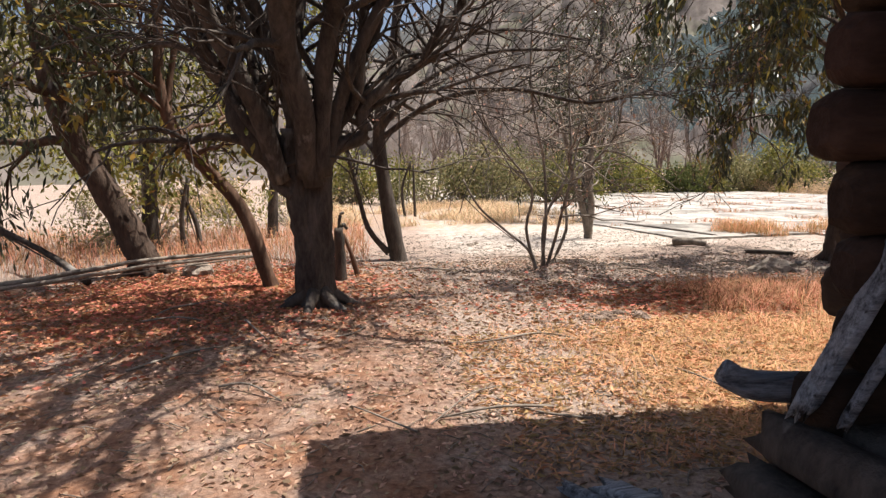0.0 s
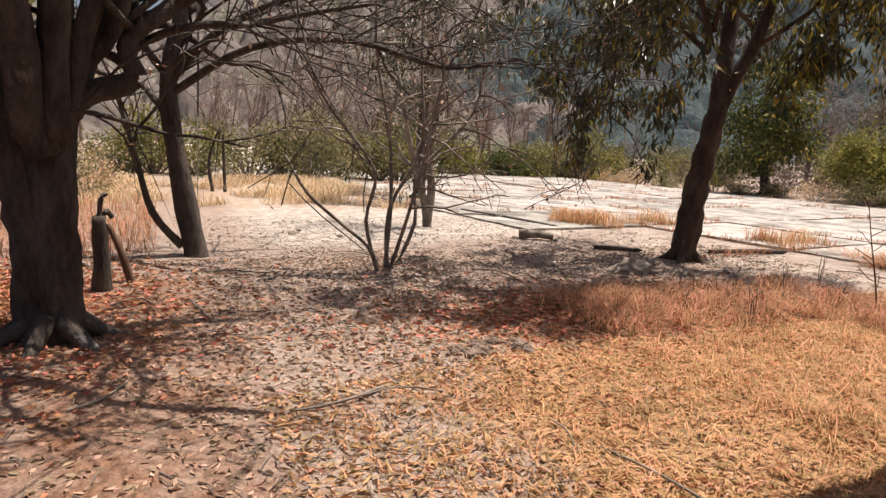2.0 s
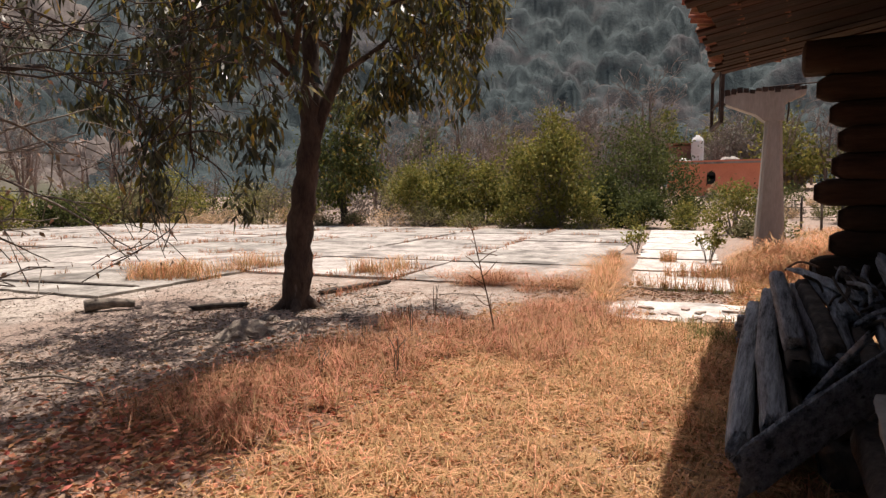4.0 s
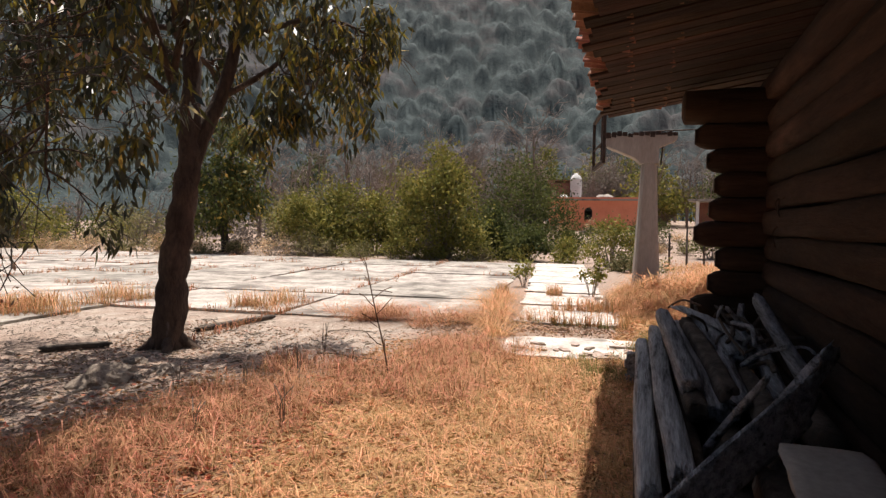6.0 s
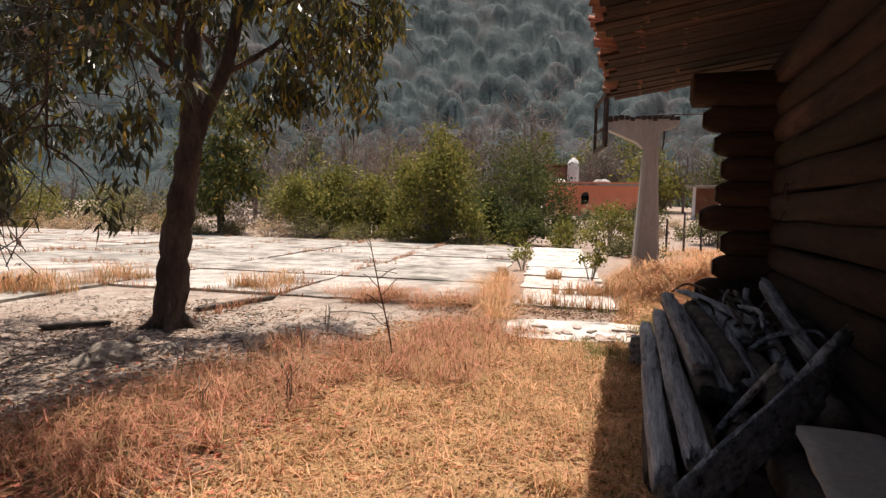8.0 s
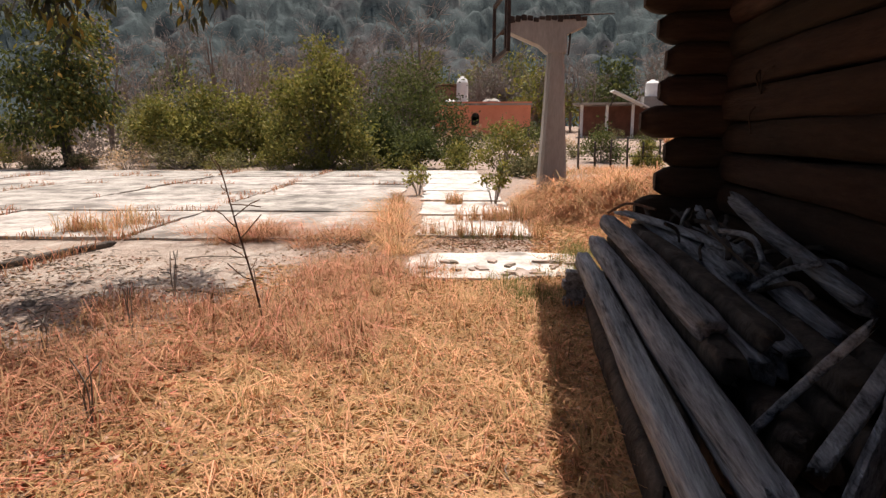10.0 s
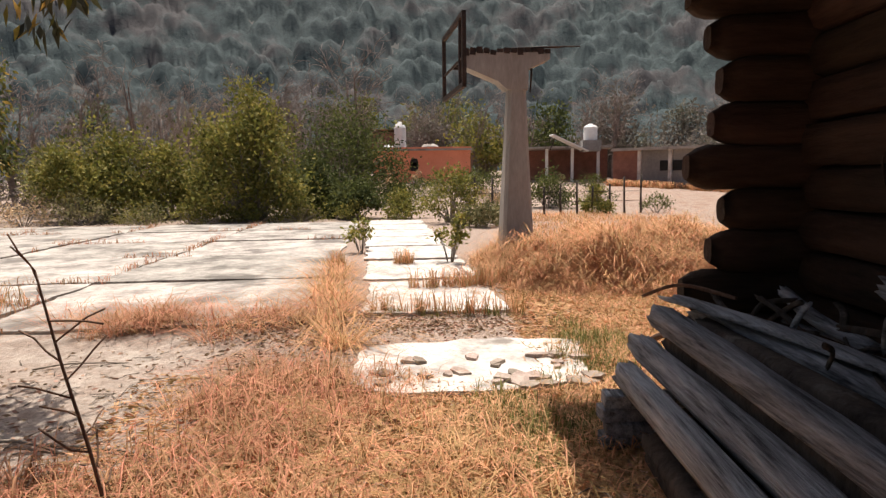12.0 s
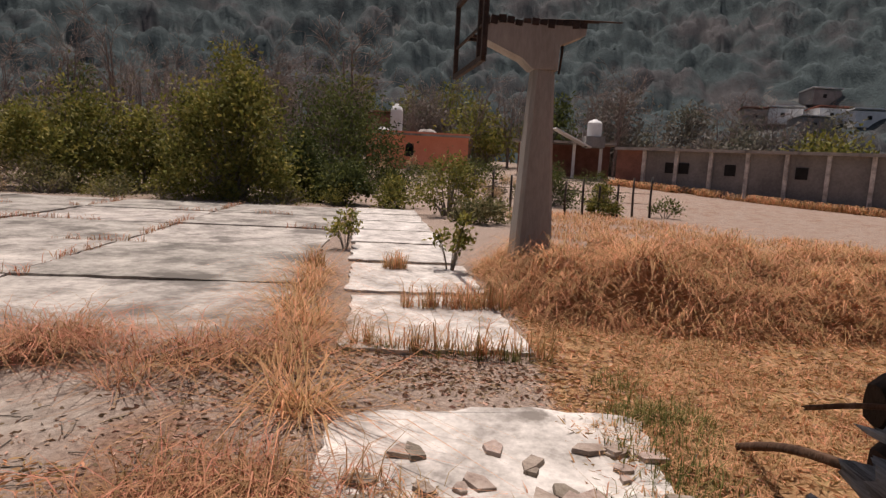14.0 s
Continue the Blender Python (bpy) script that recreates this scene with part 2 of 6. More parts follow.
def tube(points, radii, sides=8, wobble=0.0, rng=None):
    """Verts and quads of a closed tapering tube along points."""
    P = [Vector(p) for p in points]
    V, F = [], []
    up = Vector((0.31, 0.17, 0.93))
    for i, p in enumerate(P):
        d = (P[min(i + 1, len(P) - 1)] - P[max(i - 1, 0)]).normalized()
        a = d.cross(up)
        if a.length < 0.2:
            a = d.cross(Vector((1, 0, 0)))
        a.normalize()
        b = d.cross(a)
        for s in range(sides):
            w = 2 * math.pi * s / sides
            r = radii[i] * (1 + (rng.uniform(-wobble, wobble) if rng else 0))
            V.append(p + r * (math.cos(w) * a + math.sin(w) * b))
    for i in range(len(P) - 1):
        for s in range(sides):
            t = (s + 1) % sides
            F.append((i * sides + s, i * sides + t, (i + 1) * sides + t, (i + 1) * sides + s))
    for end, flip in ((0, True), (len(P) - 1, False)):
        c = len(V)
        V.append(P[end])
        for s in range(0, sides, 2):
            q = (c, end * sides + s, end * sides + s + 1, end * sides + (s + 2) % sides)
            F.append(q[::-1] if flip else q)
    return V, F


class Wood:
    """Gathers tubes into one mesh."""

    def __init__(self):
        self.V, self.F = [], []

    def add(self, points, radii, sides=8, wobble=0.0, rng=None):
        V, F = tube(points, radii, sides, wobble, rng)
        k = len(self.V)
        self.V += [tuple(v) for v in V]
        self.F += [tuple(i + k for i in f) for f in F]

    def part(self, name, material, parent, label=""):
        return np_part(name, self.V, self.F, material, parent, label, True)


def curve(points, steps=4):
    """Points of a smooth line through the given ones."""
    P = [Vector(p) for p in points]
    out = []
    for i in range(len(P) - 1):
        a, b, c, d = P[max(i - 1, 0)], P[i], P[i + 1], P[min(i + 2, len(P) - 1)]
        for k in range(steps):
            t = k / steps
            out.append(0.5 * (2 * b + (c - a) * t + (2 * a - 5 * b + 4 * c - d) * t * t + (3 * b - a - 3 * c + d) * t ** 3))
    return out + [P[-1]]


def limb(wood, points, r0, r1, sides=9, wobble=0.08, rng=None, steps=4):
    P = curve(points, steps)
    R = [r0 + (r1 - r0) * i / (len(P) - 1) for i in range(len(P))]
    wood.add(P, R, sides, wobble, rng)
    return P, R


def sprout(wood, p, d, length, r, rng, depth, tips, droop=0.0, kids=3, spread=0.9, crook=0.35):
    """A crooked branch with smaller ones off it; gathers the ends of the smallest."""
    n = max(3, int(length / 0.16))
    pts, rad = [p.copy()], [r]
    q, e = p.copy(), d.normalized()
    for i in range(n):
        e = (e + Vector((rng.gauss(0, crook), rng.gauss(0, crook), rng.gauss(0, crook) - droop * (i / n))) * 0.5).normalized()
        q = q + e * (length / n)
        pts.append(q.copy())
        rad.append(max(0.0042, r * (1 - 0.75 * (i + 1) / n)))
    wood.add(pts, rad, 6 if r > 0.03 else 4)
    if depth == 0:
        tips.append((pts[-1], e))
        tips.append((pts[len(pts) // 2], e))
        return
    for k in range(kids):
        i = max(1, int(n * (0.3 + 0.7 * (k + rng.random()) / kids)))
        i = min(i, n)
        side = Vector((rng.gauss(0, 1), rng.gauss(0, 1), rng.gauss(0.15, 0.7)))
        sprout(wood, pts[i], (pts[i] - pts[i - 1]).normalized() + side.normalized() * spread, length * rng.uniform(0.45, 0.7), rad[i] * 0.7 + 0.001, rng, depth - 1, tips, droop, kids, spread, crook)


def leaves(centres, ways, length, width, rng, jitter=0.6):
    """Verts and quads of folded pointed leaves."""
    C, D = np.asarray(centres, dtype=float), np.asarray(ways, dtype=float)
    n = len(C)
    D = D + rng.normal(0, jitter, (n, 3))
    D /= np.linalg.norm(D, axis=1, keepdims=True) + 1e-9
    S = np.cross(D, rng.normal(0, 1, (n, 3)))
    S /= np.linalg.norm(S, axis=1, keepdims=True) + 1e-9
    U = np.cross(S, D)
    L = (length * rng.uniform(0.6, 1.3, n))[:, None]
    W = (width * rng.uniform(0.7, 1.3, n))[:, None]
    V = np.stack([C, C + D * L * 0.45 + S * W * 0.5 + U * W * 0.2, C + D * L, C + D * L * 0.45 - S * W * 0.5 + U * W * 0.2], 1).reshape(-1, 3)
    return V, np.arange(4 * n).reshape(n, 4)


def blades(roots, height, width, rng, lean=0.5, drop=0.0, flop=0.0):
    """Verts and quads of bent two-piece grass blades."""
    R = np.asarray(roots, dtype=float)
    n = len(R)
    a = rng.uniform(0, 2 * np.pi, n)
    out = np.stack([np.cos(a), np.sin(a), np.zeros(n)], 1) * (lean * rng.uniform(0.2, 1.6, n))[:, None]
    side = np.stack([-np.sin(a), np.cos(a), np.zeros(n)], 1) * (width * rng.uniform(0.6, 1.4, n))[:, None] * 0.5
    H = (height * (0.3 + 1.1 * rng.random(n) ** 1.5))[:, None]
    up = np.array([[0, 0, 1.0]])
    mid = R + (up * (0.62 - 0.32 * flop) + out * (0.3 + 0.3 * flop)) * H
    tip = R + (up * (1.0 - drop) + out) * H
    V = np.stack([R - side, R + side, mid + side * 0.8, mid - side * 0.8, tip + side * 0.15, tip - side * 0.15], 1).reshape(-1, 3)
    k = 6 * np.arange(n)[:, None]
    F = np.concatenate([k + [[0, 1, 2, 3]], k + [[3, 2, 4, 5]]], 1).reshape(-1, 4)
    return V, F


# ---- ground ----
COURT = pose(11.1, 3.45, 0, 0, 0, 7)


def height(x, y):
    """The lie of the land: level by the cabin, a low bank under the trees, a rise to the houses, then the wooded hills."""
    z = 0.13 * math.exp(-((x + 0.5) ** 2 + (y - 8.0) ** 2) / 9.0)
    z += 0.11 * math.exp(-((x - 2.75) ** 2 + (y - 7.75) ** 2) / 0.07)
    z += 0.05 * math.exp(-((x - 2.6) ** 2 + (y - 7.9) ** 2) / 1.5)
    if abs(x) < 30 and abs(y) < 40:
        z += 0.035 * (noise.noise(Vector((x * 0.6, y * 0.6, 3.1)))) + 0.022 * noise.noise(Vector((x * 2.3, y * 2.3, 7.7)))
        cu = (x - 11.1) * 0.9925 + (y - 3.45) * 0.1219
        cv = -(x - 11.1) * 0.1219 + (y - 3.45) * 0.9925
        flat = smooth(-4.2, -3.2, cu) * (1 - smooth(15.5, 17, cu)) * smooth(-0.6, 0.1, cv)
        z = z * (1 - flat) - 0.008 * flat
    z += 0.05 * max(0.0, min(45.0, x - 26.0)) * smooth(26, 32, x) * (0.35 + 0.65 * smooth(-18, -4, y))
    z += 0.02 * max(0.0, min(60.0, y - 34.0))
    dx, dy = x - 5.0, y - 4.0
    r = math.hypot(dx, dy)
    if r > 85:
        way = math.atan2(dy, dx)
        facing = smooth(-0.55, -0.1, math.cos(way - 0.55))
        ridge = (0.50 + 0.07 * math.sin(way * 3.1 + 0.6) + 0.04 * math.sin(way * 7.3)) * (1 - 0.62 * smooth(1.2, 1.65, way))
        far = max(0.0, min(r - 85.0, 820.0))
        z += facing * ridge * far * smooth(0, 160, far) * (1 + 0.10 * noise.noise(Vector((x * 0.006, y * 0.006, 0))))
    return z


def road(x, y):
    """How much of the dirt road lies at a place: from the near bend towards the houses."""
    near = ((x - 21.5) * 4.68 - (y + 5.15) * 5.4) / 7.15
    far = ((x - 36.8) * 12.25 - (y + 16.4) * 6.2) / 13.7
    return smooth(0, 0.9, near) * (1 - smooth(-0.6, 0.6, far)) * (1 - smooth(-2.4, 0.2, y - 0.02 * x))


def spaced(lo, dense_lo, dense_hi, hi, step):
    a = list(np.arange(dense_lo, dense_hi + 1e-6, step))
    s, x = step, a[-1]
    while x < hi:
        s *= 1.09
        x += s
        a.append(min(x, hi))
    s, x = step, a[0]
    while x > lo:
        s *= 1.12
        x -= s
        a.insert(0, max(x, lo))
    return a


def build_ground():
    xs, ys = spaced(-1500, -3.5, 13.0, 1500, 0.11), spaced(-1500, 2.0, 12.0, 1500, 0.11)
    nx, ny = len(xs), len(ys)
    V, pale, straw, litter, slope = [], [], [], [], []
    for y in ys:
        for x in xs:
            V.append((x, y, height(x, y)))
            edge = 5.1 + 0.16 * (x - 2.5) if x < 7.2 else 5.2
            lawn = smooth(1.0, 3.0, x) * (1 - smooth(edge - 0.7, edge + 0.9, y)) * (1 - smooth(8.4, 8.9, x) * smooth(3.2, 3.7, y)) * (1 - smooth(15, 20, x))
            lawn = max(lawn, smooth(9.5, 10.5, x) * (1 - smooth(3.0, 3.4, y)) * (1 - smooth(15, 19, x)))
            lawn = max(lawn, 0.4 * smooth(13.5, 15.5, y) * (1 - smooth(5.5, 8, x)) * smooth(-1, 1, x) * (1 - smooth(22, 26, y)))
            lane = road(x, y)
            lawn *= 1 - lane
            straw.append(lawn)
            red = math.exp(-((x + 1.7) / 1.7) ** 2 - ((y - 6.6) / 2.2) ** 2)
            # patch at (4.5, 6.2): leaf litter, with the crown's shade put into its colour
            red = max(red, 0.55 * (1 - smooth(0.3, 2.2, x)) * (1 - smooth(7.5, 9.5, y)), 0.9 * math.exp(-((x - 4.5) / 2.2) ** 2 - ((y - 6.2) / 1.0) ** 2), 0.6 * math.exp(-((x - 8.9) / 0.9) ** 2 - ((y - 5.6) / 0.6) ** 2))
            litter.append(max(red, 0.35 * lane))
            sand = 0.75 * smooth(8.8, 11.0, y - 0.25 * x + 0.8) * smooth(0.5, 2.5, x) * (1 - smooth(9, 12, x))
            sand = max(sand, 0.3 * smooth(10.5, 13, y) * (1 - smooth(-2.0, 0.0, x)) * (1 - smooth(32, 60, y)), 0.5 * math.exp(-((x - 1.0) / 0.5) ** 2 - ((y - 5.0) / 3.5) ** 2), 0.45 * smooth(6.8, 7.6, x) * smooth(5.4, 6.2, y) * (1 - smooth(11, 12, x)), 0.12 * lane)
            pale.append(sand)
            slope.append(smooth(75, 110, math.hypot(x - 5, y - 4)))
    idx = np.arange(nx * ny).reshape(ny, nx)
    F = np.stack([idx[:-1, :-1], idx[:-1, 1:], idx[1:, 1:], idx[1:, :-1]], -1).reshape(-1, 4)
    ob = new("ground", np_mesh("ground", V, F, M_EARTH, True))
    for name, data in (("pale", pale), ("straw", straw), ("litter", litter), ("slope", slope)):
        at = ob.data.attributes.new(name, "FLOAT", "POINT")
        at.data.foreach_set("value", np.asarray(data, dtype=np.float32))
    return tagged(ob, "dry earth ground with straw, leaf litter and pale dust", "ground", kind="structure")


build_ground()


def on_ground(P, lift=0.0):
    return np.array([(x, y, height(x, y) + lift) for x, y in P])


# ---- cabin ----
def hewn(name, length, ry, rz, material, parent, m, rng, blunt=0.06, sides=12):
    """A hewn log along x from 0: squarish section, uneven faces, axe-cut ends."""
    n = max(6, int(length / 0.2))
    xs = [0, blunt * 0.5, blunt] + [blunt + (length - 2 * blunt) * i / n for i in range(1, n)] + [length - blunt, length - blunt * 0.5, length]
    off = [rng.uniform(0, 50) for _ in range(2)]
    V, F = [], []
    for i, x in enumerate(xs):
        end = min(i, len(xs) - 1 - i)
        k = (0.55, 0.86, 1.0)[end] if end < 3 else 1.0
        bow = 0.02 * noise.noise(Vector((x * 0.5, off[0], 0)))
        for s in range(sides):
            w = 2 * math.pi * (s + 0.5) / sides
            c, q = math.cos(w), math.sin(w)
            e = 1.0 / (abs(c) ** 4.0 + abs(q) ** 4.0) ** (1 / 4.0)
            g = k * (1 + 0.15 * noise.noise(Vector((x * 1.1, off[1] + 2 * c, 2 * q))) + 0.05 * noise.noise(Vector((x * 3.7, off[0] + 4 * c, 4 * q))))
            V.append((x, ry * e * c * g + bow, rz * e * q * g + bow))
    for i in range(len(xs) - 1):
        for s in range(sides):
            t = (s + 1) % sides
            F.append((i * sides + s, i * sides + t, (i + 1) * sides + t, (i + 1) * sides + s))
    for end in (0, len(xs) - 1):
        c = len(V)
        V.append((xs[end], 0, 0))
        for s in range(0, sides, 2):
            q = (c, end * sides + s, end * sides + s + 1, end * sides + (s + 2) % sides)
            F.append(q if end == 0 else q[::-1])
    ob = np_part(name, V, F, material, parent, "", True)
    for f in ob.data.polygons:
        if abs(f.normal.x) > 0.6:
            f.use_smooth = False
    ob.matrix_world = m
    return ob


def build_cabin():
    rng = random.Random(5)
    north = thing("wall_north", pose(0, 0, 0), "wall of old dark hewn logs notched at the corners", "wall", kind="structure")
    south = thing("wall_south", pose(0, 0, 0), "wall of old dark hewn logs", "wall", kind="structure")
    east = thing("wall_east", pose(0, 0, 0), "wall of dark hewn logs with jutting log ends", "wall", kind="structure")
    west = thing("wall_west", pose(0, 0, 0), "wall of dark hewn logs with jutting rounded ends", "wall", kind="structure")
    for i in range(11):
        z = 0.09 + 0.245 * i
        x0, x1 = 1.66 + rng.uniform(-0.06, 0.1), 8.58 + rng.uniform(-0.12, 0.1)
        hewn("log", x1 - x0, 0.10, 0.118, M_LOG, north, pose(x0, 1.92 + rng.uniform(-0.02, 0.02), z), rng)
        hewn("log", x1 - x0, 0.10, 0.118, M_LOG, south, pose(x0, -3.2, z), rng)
        z += 0.1225
        y1 = 2.56 + rng.uniform(-0.13, 0.1)
        hewn("log", y1 + 3.5, 0.11, 0.128, M_LOGY, east, pose(8.25, y1, z, 0, 0, -90), rng, 0.13)
        y1 = 2.24 + rng.uniform(-0.06, 0.06)
        hewn("log", y1 + 3.5, 0.10, 0.112, M_LOGY, west, pose(2.0, y1, z, 0, 0, -90), rng, 0.09)
    hewn("plate_beam", 6.2, 0.15, 0.17, M_LOGY, east, pose(8.3, 2.79, 2.72, 0, 0, -90), rng, 0.03)
    hewn("plate_beam", 6.2, 0.13, 0.14, M_LOGY, west, pose(2.0, 2.5, 2.72, 0, 0, -90), rng, 0.03)
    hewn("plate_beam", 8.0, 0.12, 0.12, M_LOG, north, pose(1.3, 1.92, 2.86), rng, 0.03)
    wire = Wood()
    for (a, b) in (((7.1, 1.76), (7.3, 1.6)), ((7.3, 1.6), (7.35, 1.76)), ((7.38, 1.52), (7.42, 1.34))):
        wire.add(curve([(a[0], 2.03, a[1]), ((a[0] + b[0]) / 2, 2.06, (a[1] + b[1]) / 2 + 0.03), (b[0], 2.03, b[1])], 4), [0.005] * 9, 5)
    wire.part("wire_loop", M_RUST, north, "loop of bent wire hooked on the log wall")

    # roof: boards running down the slope, clay tiles above
    roof = thing("roof", pose(0, 0, 0), "low roof of rough boards under old clay tiles", "roof", kind="structure")
    fall = math.degrees(math.atan(0.17))
    x = 0.95
    while x < 9.15:
        w = rng.uniform(0.15, 0.22)
        over = rng.uniform(-0.09, 0.07) - 0.12 + 0.027 * (x - 0.95)
        for side in (1, -1):
            length = 4.15 + over if side == 1 else 3.9
            bm = bmesh.new()
            box(bm, w - 0.012, length, 0.026, None, 0.004)
            ob = part("plank", bm, M_DECK, roof)
            y = -0.6 + side * length / 2 * 0.986
            ob.matrix_world = pose(x + w / 2, y, 3.52 - length / 2 * 0.168 + rng.uniform(-0.006, 0.006), -fall * side, rng.uniform(-2, 2), rng.uniform(-0.4, 0.4))
        x += w
    # unseen closed sheet, added to keep sun from shining through the board gaps
    for side in (1, -1):
        length = 3.95 if side == 1 else 3.85
        boxed("underlay", (8.12, length, 0.012), pose(5.06, -0.6 + side * length / 2 * 0.986, 3.553 - length / 2 * 0.168, -fall * side), M_DECK, roof)
    # one clay barrel tile, shared by the courses at the eave and the verge
    V, F = [], []
    for j, (yy, rr) in enumerate(((-0.2, 0.085), (0.2, 0.07))):
        for s in range(8):
            w = math.pi * s / 7
            for q in (0, 0.014):
                V.append(((rr - q) * math.cos(w), yy, (rr - q) * math.sin(w) * 0.75))
    for s in range(7):
        a, b, c, d = s * 2, s * 2 + 2, 16 + s * 2 + 2, 16 + s * 2
        F += [(a, b, c, d), (a + 1, d + 1, c + 1, b + 1), (a, a + 1, b + 1, b), (d, c, c + 1, d + 1)]
    F += [(0, 16, 17, 1), (14, 15, 31, 30)]
    tile = np_mesh("roof_tile", V, F, M_TILE, True)
    k = 0
    x = 0.93
    while x < 9.25:
        for row in range(12):
            y = 3.28 + 0.027 * (x - 0.95) - row * 0.34 + rng.uniform(-0.03, 0.03)
            verge = x < 1.15 or x > 9.0
            if row < 2 or verge:
                ob = new("roof_tile", tile)
                ob.parent = roof
                ob.matrix_world = pose(x + rng.uniform(-0.015, 0.015), y, 3.54 - (y + 0.6) * 0.17 + 0.02 + rng.uniform(0, 0.02), -fall, rng.uniform(-5, 5), 180 + rng.uniform(-4, 4))
                k += 1
        x += 0.165
    bm = bmesh.new()
    for side in (1, -1):
        for i in range(50):
            x = 1.02 + i * 0.162
            box(bm, 0.12, 3.4 if side == 1 else 3.9, 0.05, pose(x, -0.6 + side * (1.72 if side == 1 else 1.95), 3.57 - (1.72 if side == 1 else 1.95) * 0.17, -fall * side))
    ob = part("tile_courses", bm, M_TILE, roof)
    tagged(ob, "rows of clay tiles", kind="stuff")
    boards = boxed("floor", (6.2, 5.0, 0.06), pose(5.12, -0.6, 0.0), M_DECK)
    tagged(boards, "bare board floor inside the log cabin", "floor", kind="structure")


build_cabin()


# ---- wood stacked along the cabin ----
def timber(points, w, h, rng, name, label, category, material=None, flat=False, group="wood stacked along the cabin", rough_ends=True):
    """A weathered pole, split log or board lying along points."""
    span = sum((Vector(b) - Vector(a)).length for a, b in zip(points, points[1:]))
    P = curve(points, max(6, int(span / 0.11 / (len(points) - 1))))
    sides = 16
    V, F = [], []
    off = rng.uniform(0, 90)
    ragged = [rng.uniform(-1, 1) * min(0.09, 1.2 * max(w, h)) for _ in range(2 * sides)]
    groove = [rng.choice((0, 0, 0, 0.16, 0.08)) for _ in range(sides)]
    for i, p in enumerate(P):
        d = (P[min(i + 1, len(P) - 1)] - P[max(i - 1, 0)]).normalized()
        a = d.cross(Vector((0, 0, 1))).normalized()
        b = a.cross(d)
        last = i in (0, len(P) - 1)
        for s in range(sides):
            t = 2 * math.pi * (s + 0.5) / sides
            c, q = math.cos(t), math.sin(t)
            k = 7 if flat else 3.6
            e = 1.0 / (abs(c) ** k + abs(q) ** k) ** (1 / k)
            g = (0.9 if last else 1.0) * (1 + (0.08 if flat else 0.16) * noise.noise(Vector((i * 0.16, off + 1.6 * c, 1.6 * q))) + 0.07 * noise.noise(Vector((i * 0.5, off + 4 * c, 4 * q))))
            g *= 1 - groove[s] * (0.5 + 0.7 * noise.noise(Vector((i * 0.12, s * 3.1, off)))) * (0.4 if flat else 1.0)
            lag = d * (ragged[s + (0 if i == 0 else sides)] if rough_ends and last else 0)
            V.append(p + a * (w * e * c * g) + b * (h * e * q * g) + lag)
    n = len(P)
    for i in range(n - 1):
        for s in range(sides):
            t = (s + 1) % sides
            F.append((i * sides + s, i * sides + t, (i + 1) * sides + t, (i + 1) * sides + s))
    for end in (0, n - 1):
        c = len(V)
        V.append(P[end])
        for s in range(0, sides, 2):
            q = (c, end * sides + s, end * sides + s + 1, end * sides + (s + 2) % sides)
            F.append(q[::-1] if end == 0 else q)
    base = P[0].copy()
    ob = np_part(name, [v - base for v in V], F, material or M_GREYWOOD, None, "", False)
    ob.matrix_world = Matrix.Translation(base)
    return tagged(ob, label, category, group)


